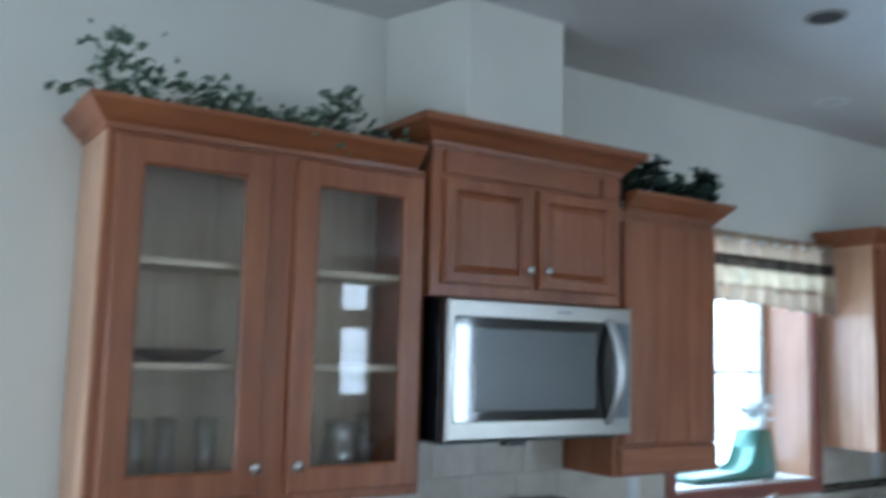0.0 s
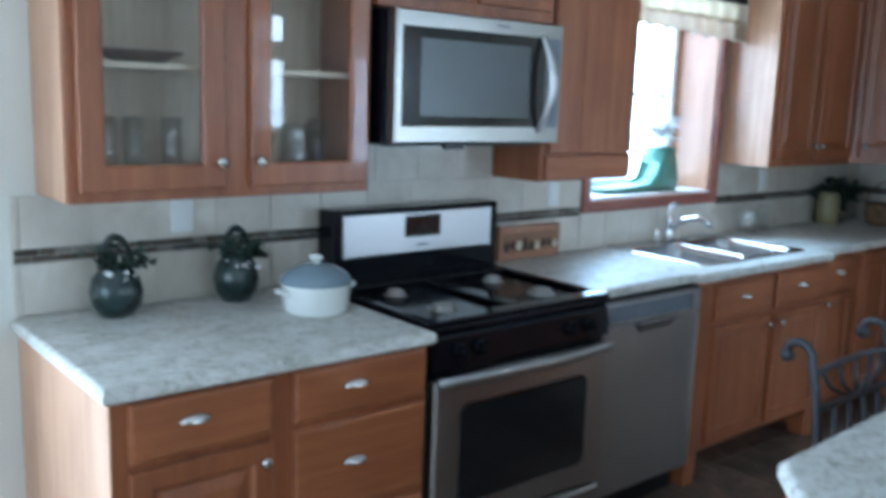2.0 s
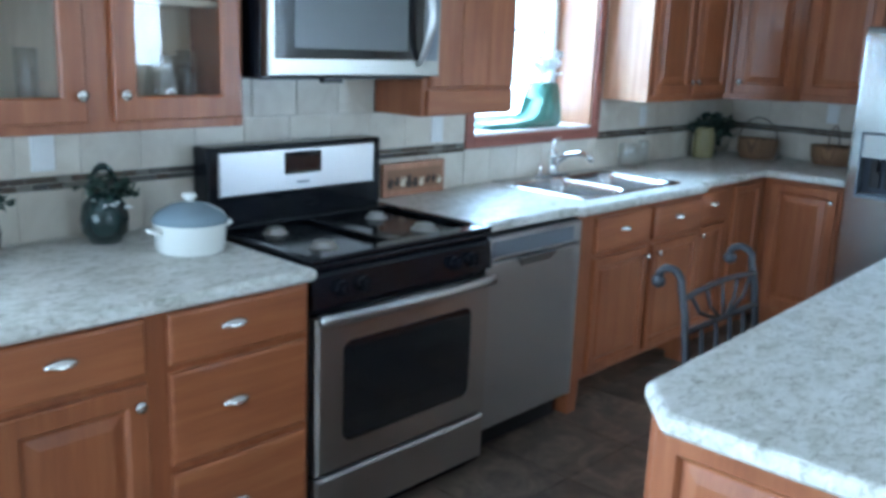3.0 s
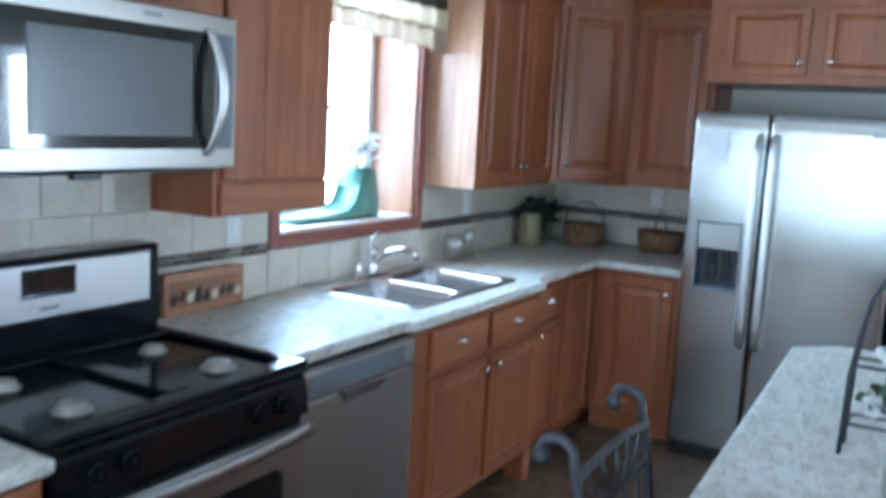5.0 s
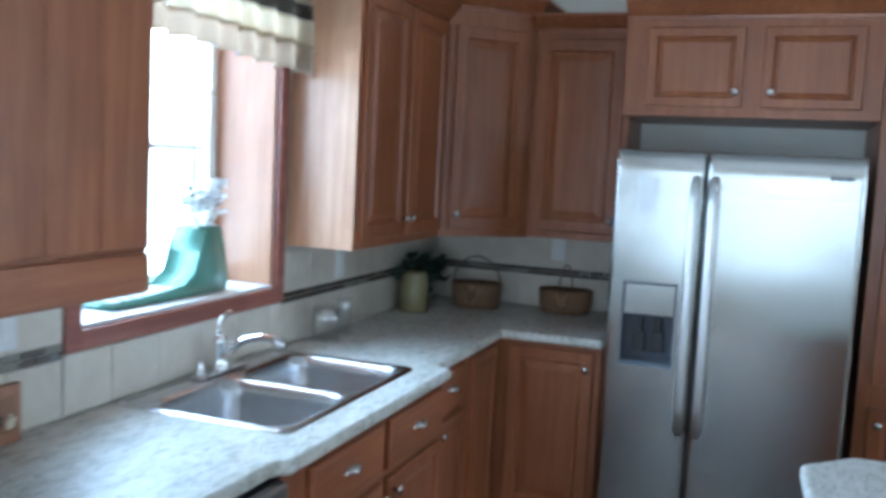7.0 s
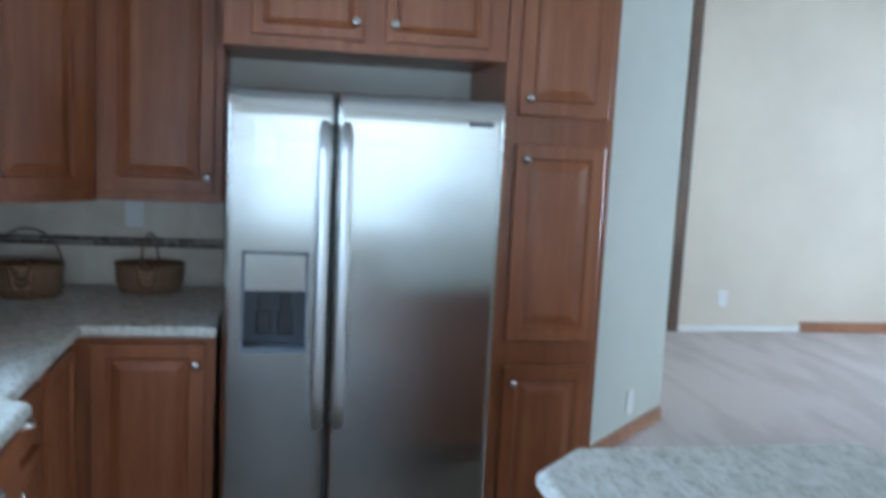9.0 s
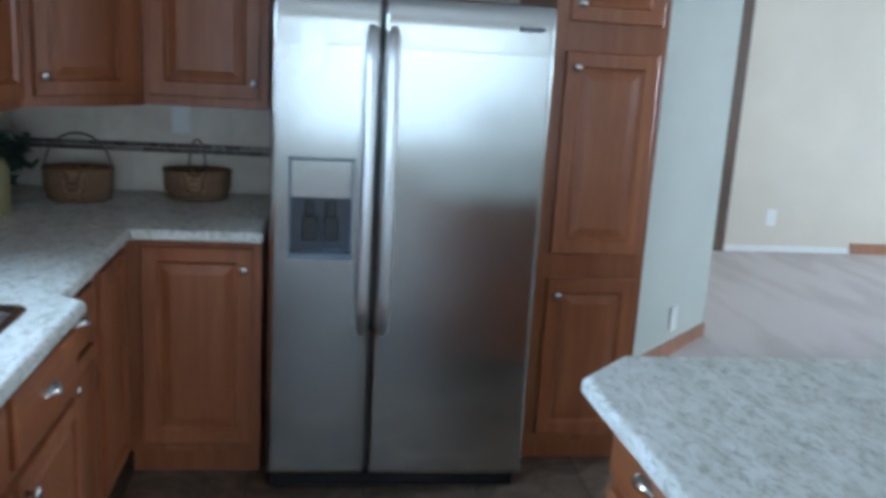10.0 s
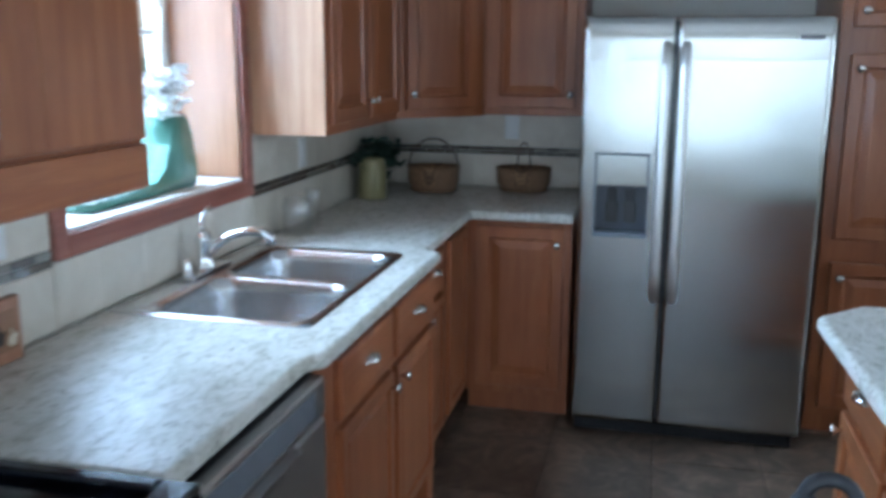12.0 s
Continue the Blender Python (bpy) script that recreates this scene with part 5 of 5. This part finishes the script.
def basket(at, r, h, tall, label):
    b = thing("wicker_basket", at, label, "basket", "baskets on the counter")
    x, y, z = at
    bm = bmesh.new()
    lathe(bm, (x, y, z + 0.001), (0, 0, 1), [(0, 0), (r * 0.8, 0), (r * 0.98, h * 0.35), (r, h * 0.8), (r * 1.03, h), (r * 0.95, h), (r * 0.92, h * 0.8), (r * 0.75, 0.01), (0, 0.01)], 30)
    for v in bm.verts:
        v.co.x = x + (v.co.x - x) * 0.72
    part(b, "bowl", bm, WICKER, True)
    bm = bmesh.new()
    for k in range(5):
        lathe(bm, (x, y, z + h * (0.12 + 0.2 * k)), (0, 0, 1), [(r * (0.9 + 0.04 * min(k, 2)), -0.006), (r * (0.935 + 0.04 * min(k, 2)), 0), (r * (0.9 + 0.04 * min(k, 2)), 0.006)], 30)
    for v in bm.verts:
        v.co.x = x + (v.co.x - x) * 0.72
    part(b, "weave", bm, WICKER, True)
    bm = bmesh.new()
    tube(bm, [(x, y + r * (0.97 if tall else 0.25) * math.cos(math.pi * k / 14), z + h * 0.9 + (0.14 if tall else 0.13) * math.sin(math.pi * k / 14)) for k in range(15)], 0.0045, 8)
    part(b, "handle", bm, WOOD_BROWN, True)
    return b


basket((5.56, 2.53, 0.915), 0.125, 0.125, True, "brown wicker basket with a tall hoop handle")
basket((5.68, 2.115, 0.915), 0.128, 0.115, False, "brown wicker basket with a narrow handle")
jar = thing("storage_jar", (5.28, 2.745, 0.915), "olive yellow ceramic storage jar in the counter corner", "jar")
bm = bmesh.new()
lathe(bm, (5.28, 2.745, 0.916), (0, 0, 1), [(0, 0), (0.062, 0), (0.066, 0.01), (0.064, 0.15), (0.056, 0.165), (0.058, 0.172), (0.052, 0.185), (0, 0.188)], 24)
part(jar, "body", bm, YELLOW_JAR, True)


def glass_set(at, r, h):
    g = thing("glass_canister", at, "clear glass canister beside the sink", "canister", "glass canisters")
    bm = bmesh.new()
    lathe(bm, (at[0], at[1], at[2] + 0.001), (0, 0, 1), [(0, 0), (r, 0), (r, h), (r * 0.8, h + 0.012), (r * 0.75, h + 0.012), (r - 0.004, h - 0.004), (r - 0.004, 0.008), (0, 0.008)], 20)
    part(g, "body", bm, GLASS_THIN, True)
    return g


glass_set((4.45, 2.76, 0.915), 0.055, 0.12)
glass_set((4.62, 2.77, 0.915), 0.032, 0.13)

# ---- on the island ----
hur = thing("hurricane_glass", (2.20, 0.63, 0.915), "clear glass hurricane vase holding a cream candle", "candle holder")
bm = bmesh.new()
lathe(bm, (2.20, 0.63, 0.916), (0, 0, 1), [(0, 0), (0.055, 0), (0.058, 0.01), (0.035, 0.03), (0.045, 0.05), (0.075, 0.11), (0.078, 0.17), (0.068, 0.23), (0.066, 0.23), (0.075, 0.17), (0.072, 0.11), (0.042, 0.053), (0, 0.05)], 28)
part(hur, "bowl", bm, GLASS_THIN, True)
bm = bmesh.new()
lathe(bm, (2.20, 0.63, 0.968), (0, 0, 1), [(0, 0), (0.036, 0), (0.037, 0.09), (0.033, 0.098), (0, 0.094)], 24)
part(hur, "candle", bm, WAX, True, "cream pillar candle")
rack = thing("wire_rack", (2.82, 0.63, 0.915), "arched black wire rack with foliage and white flowers", "rack")
bm = bmesh.new()
for x in (2.79, 2.87):
    tube(bm, [(x, 0.82, 0.919), (x, 0.815, 1.10), (x, 0.803, 1.20)] + [(x, 0.63 + 0.168 * math.cos(math.pi * k / 12), 1.23 + 0.13 * math.sin(math.pi * k / 12)) for k in range(13)] + [(x, 0.445, 1.10), (x, 0.44, 0.919)], 0.0055, 8)
    for z in (0.99, 1.12):
        tube(bm, [(x, 0.81, z), (x, 0.45, z)], 0.004, 6)
    tube(bm, arc((x, 0.63, 1.06), (0, 1, 0), (0, 0, 1), 0.02, 0.12, 0, 540, 30), 0.004, 6)
for y, z in ((0.815, 1.10), (0.445, 1.10), (0.63, 1.36), (0.81, 0.99), (0.45, 0.99), (0.70, 0.99), (0.55, 0.99)):
    tube(bm, [(2.79, y, z), (2.87, y, z)], 0.004, 6)
part(rack, "frame", bm, IRON, True)
leaf_cloud(rack, "leaves", LEAF_GREEN, [((2.83, 0.70, 1.02), (0.025, 0.026, 0.045)), ((2.83, 0.69, 1.14), (0.025, 0.026, 0.045)), ((2.83, 0.57, 1.08), (0.03, 0.05, 0.07))], 260, 0.045, 21)
leaf_cloud(rack, "blossom", PETAL, [((2.80, 0.755, 1.02), (0.012, 0.012, 0.014)), ((2.80, 0.745, 1.13), (0.012, 0.012, 0.014)), ((2.80, 0.70, 1.22), (0.015, 0.015, 0.012))], 54, 0.030, 22)

# ---- chair at the island ----
ch = thing("iron_chair", (2.42, 1.05, 0), "black wrought iron chair with scrolled back at the island", "chair")
CX0, CX1, CY = 2.245, 2.65, 1.20
for x in (CX0, CX1):
    bm = bmesh.new()
    tube(bm, [(x, CY + 0.02, 0.0), (x, CY - 0.03, 0.22), (x, CY - 0.045, 0.46), (x, CY - 0.02, 0.72), (x, CY + 0.005, 0.90), (x, CY + 0.022, 0.97)] + arc((x, CY + 0.062, 0.975), (0, -1, 0), (0, 0, 1), 0.040, 0.026, 10, 190, 12), 0.0105, 10)
    part(ch, "back_post", bm, IRON, True)
    bm = bmesh.new()
    lathe(bm, (x - 0.014, CY + 0.088, 0.97), (1, 0, 0), [(0, 0), (0.013, 0), (0.018, 0.008), (0.018, 0.020), (0.013, 0.028), (0, 0.028)], 16)
    part(ch, "scroll", bm, IRON, True)
    bm = bmesh.new()
    tube(bm, [(x, 0.80, 0.0), (x, 0.815, 0.45)], 0.0115, 10)
    part(ch, "leg", bm, IRON, True)
for y, z, lift in ((CY + 0.008, 0.940, 0.014), (CY - 0.004, 0.852, 0.0), (CY - 0.04, 0.52, 0.0)):
    bm = bmesh.new()
    tube(bm, [(CX0 + (CX1 - CX0) * k / 12, y, z + lift * math.sin(math.pi * k / 12)) for k in range(13)], 0.008, 8)
    part(ch, "rail", bm, IRON, True)
for k in range(1, 5):
    x = CX0 + (CX1 - CX0) * k / 5
    bm = bmesh.new()
    tube(bm, [(x, CY - 0.004, 0.852), (x, CY - 0.020, 0.72), (x, CY - 0.038, 0.52)], 0.006, 8)
    part(ch, "spindle", bm, IRON, True)
cx = (CX0 + CX1) / 2
for f in (-0.17, -0.09, 0.0, 0.09, 0.17):
    bm = bmesh.new()
    tube(bm, [(cx + f * 0.2, CY - 0.004, 0.854), (cx + f * 0.75, CY + 0.002, 0.898 - 0.05 * abs(f)), (cx + f, CY + 0.008, 0.950 - 0.35 * f * f)], 0.0055, 8)
    part(ch, "fan_bar", bm, IRON, True)
bm = bmesh.new()
box(bm, CX0 - 0.01, CX1 + 0.01, 0.79, CY - 0.03, 0.445, 0.485, bevel=0.015)
part(ch, "seat", bm, BLACK_MATT, True)

# ---- plates, lamps ----


def wall_plate(at, face, kind, w=0.072, h=0.115):
    o = thing("wall_plate", at, "white plastic " + kind + " plate on the wall", kind, "wall plates")
    u = at[0] if face[0] == "y" else at[1]
    pl = at[1] if face[0] == "y" else at[0]
    part(o, "plate", nested(face, pl, u - w / 2, u + w / 2, at[2], at[2] + h, [(0, 0), (0, 0.003), (0.003, 0.006), (0.006, 0.006)]), PLATE)
    part(o, "insert", nested(face, pl + face[1] * 0.0062, u - 0.016, u + 0.016, at[2] + h / 2 - 0.032, at[2] + h / 2 + 0.032, [(0, 0), (0, 0.002), (0.003, 0.003)]), PAINT_WHITE)
    return o


wall_plate((1.338, YW - 0.010, 1.128), NORTH, "outlet")
wall_plate((3.03, YW - 0.010, 1.122), NORTH, "outlet")
wall_plate((4.72, YW - 0.010, 1.122), NORTH, "switch")
wall_plate((XE - 0.010, 2.20, 1.150), EAST, "outlet")
wall_plate((9.099, -2.13, 0.23), EAST, "outlet", 0.085, 0.14)
o = thing("wall_outlet", (6.475, -0.24, 0.14), "white plastic outlet plate on the angled wall", "outlet")
bm = bmesh.new()
bmesh.ops.create_cube(bm, size=1.0, matrix=Matrix.Translation((6.475, -0.24, 0.21)) @ Matrix.Rotation(radians(-45), 4, "Z") @ Matrix.Diagonal((0.075, 0.016, 0.135, 1)))
bmesh.ops.bevel(bm, geom=bm.edges[:], offset=0.003, segments=2, affect="EDGES")
part(o, "plate", bm, PLATE)
for x, y in ((3.0, 1.955), (3.9, 2.51)):
    o = thing("recessed_lamp", (x, y, ZC), "unlit recessed ceiling lamp with a dark well", "ceiling lamp", "recessed lamps")
    bm = bmesh.new()
    lathe(bm, (x, y, ZC - 0.001), (0, 0, -1), [(0.052, 0.0), (0.055, 0.006), (0.068, 0.004), (0.070, 0.0)], 28)
    part(o, "trim_ring", bm, PAINT_WHITE if y > 2.2 else BURNER, True)
    bm = bmesh.new()
    lathe(bm, (x, y, ZC - 0.003), (0, 0, -1), [(0, 0.0), (0.052, 0.0), (0.052, -0.002)], 28)
    part(o, "well", bm, BLACK_MATT if y < 2.2 else PAINT_CEIL)

# ---- tile pieces ----
base = structure("backsplash_north", boxes((0.838, 3.212, YW - 0.005, YW - 0.001, 0.916, 1.262), (3.212, 4.272, YW - 0.005, YW - 0.001, 0.916, 1.078), (4.272, XE - 0.002, YW - 0.005, YW - 0.001, 0.916, 1.28), (1.86, 2.66, YW - 0.005, YW - 0.001, 1.262, 1.41)), GROUT, "beige wall tile with a mosaic band")
base_e = structure("backsplash_east", boxes((XE - 0.005, XE - 0.001, 1.80, YW - 0.006, 0.916, 1.285)), GROUT, "beige wall tile with a mosaic band")
cache = {}


def piece(owner, name, cx, cy, cz, sx, sy, sz, mat, bevel=0.0015):
    """One tile; alike tiles share a mesh."""
    key = (name, round(sx, 3), round(sy, 3), round(sz, 3))
    if key not in cache:
        bm = bmesh.new()
        box(bm, -sx / 2, sx / 2, -sy / 2, sy / 2, -sz / 2, sz / 2, bevel=min(bevel, min(sx, sy, sz) * 0.4), segs=1)
        me = bpy.data.meshes.new(name)
        bm.to_mesh(me)
        bm.free()
        me.materials.append(mat)
        cache[key] = me
    o = new(name, cache[key])
    o.parent = owner
    o.location = (cx, cy, cz)
    return o


def run(owner, u0, u1, z0, z1, along, wall, step=0.198, gap=0.002, offset=0.0):
    u = u0 - offset
    while u < u1 - 0.006:
        a, b = max(u, u0), min(u + step, u1)
        if b - a > 0.012:
            if along == "x":
                piece(owner, "tile", (a + b) / 2, wall - 0.008, (z0 + z1) / 2, b - a - gap, 0.006, z1 - z0 - gap, TILE)
            else:
                piece(owner, "tile", wall - 0.008, (a + b) / 2, (z0 + z1) / 2, 0.006, b - a - gap, z1 - z0 - gap, TILE)
        u += step


def band(owner, u0, u1, z0, along, wall, seed):
    rnd = random.Random(seed)
    for row in range(2):
        u = u0
        while u < u1 - 0.01:
            w = min(rnd.choice((0.046, 0.070, 0.094)), u1 - u)
            c = u + w / 2
            z = z0 + 0.0105 + 0.0205 * row
            if along == "x":
                piece(owner, "mosaic_piece", c, wall - 0.009, z, w - 0.003, 0.008, 0.018, MOSAIC)
            else:
                piece(owner, "mosaic_piece", wall - 0.009, c, z, 0.008, w - 0.003, 0.018, MOSAIC)
            u += w


for u0, u1 in ((0.858, 3.212), (4.272, XE - 0.012)):
    run(base, u0, u1, 0.917, 1.068, "x", YW)
    band(base, u0 - (0.018 if u0 < 1 else 0), u1, 1.069, "x", YW, int(u0 * 10))
    run(base, u0, u1, 1.111, 1.262, "x", YW, offset=0.0)
run(base, 3.214, 4.270, 0.917, 1.076, "x", YW, offset=0.02)
run(base, 1.862, 2.658, 1.264, 1.410, "x", YW, offset=0.18)
for z in (0.99, 1.185):
    piece(base, "edge_tile", 0.847, YW - 0.008, z, 0.016, 0.006, 0.145, TILE)
run(base_e, 1.80, YW - 0.014, 0.917, 1.068, "y", XE)
band(base_e, 1.80, YW - 0.014, 1.069, "y", XE, 77)
run(base_e, 1.80, YW - 0.014, 1.111, 1.283, "y", XE)
fl = bpy.data.objects["floor"]
S = 0.41
for i in range(-1, 15):
    for j in range(-2, 8):
        x, y = 0.1 + S * i, 0.02 + S * j
        if x + S / 2 < 5.96 and y + S / 2 < 2.87:
            piece(fl, "floor_tile", x, y, -0.0015, S - 0.004, S - 0.004, 0.006, FLOOR_TILE, 0.001)
bm = bmesh.new()
for i in range(-9, 15):
    for j in range(-13, 8):
        x, y = 0.1 + S * i, 0.02 + S * j
        if x + S / 2 < 5.96 and y + S / 2 < 2.87 and not (i >= -1 and j >= -2) and x > -3.1 and y > -4.9:
            box(bm, x - S / 2 + 0.002, x + S / 2 - 0.002, y - S / 2 + 0.002, y + S / 2 - 0.002, -0.0045, 0.0015)
rest = part(fl, "far_tiles", bm, FLOOR_TILE)
rest["kind"] = "stuff"
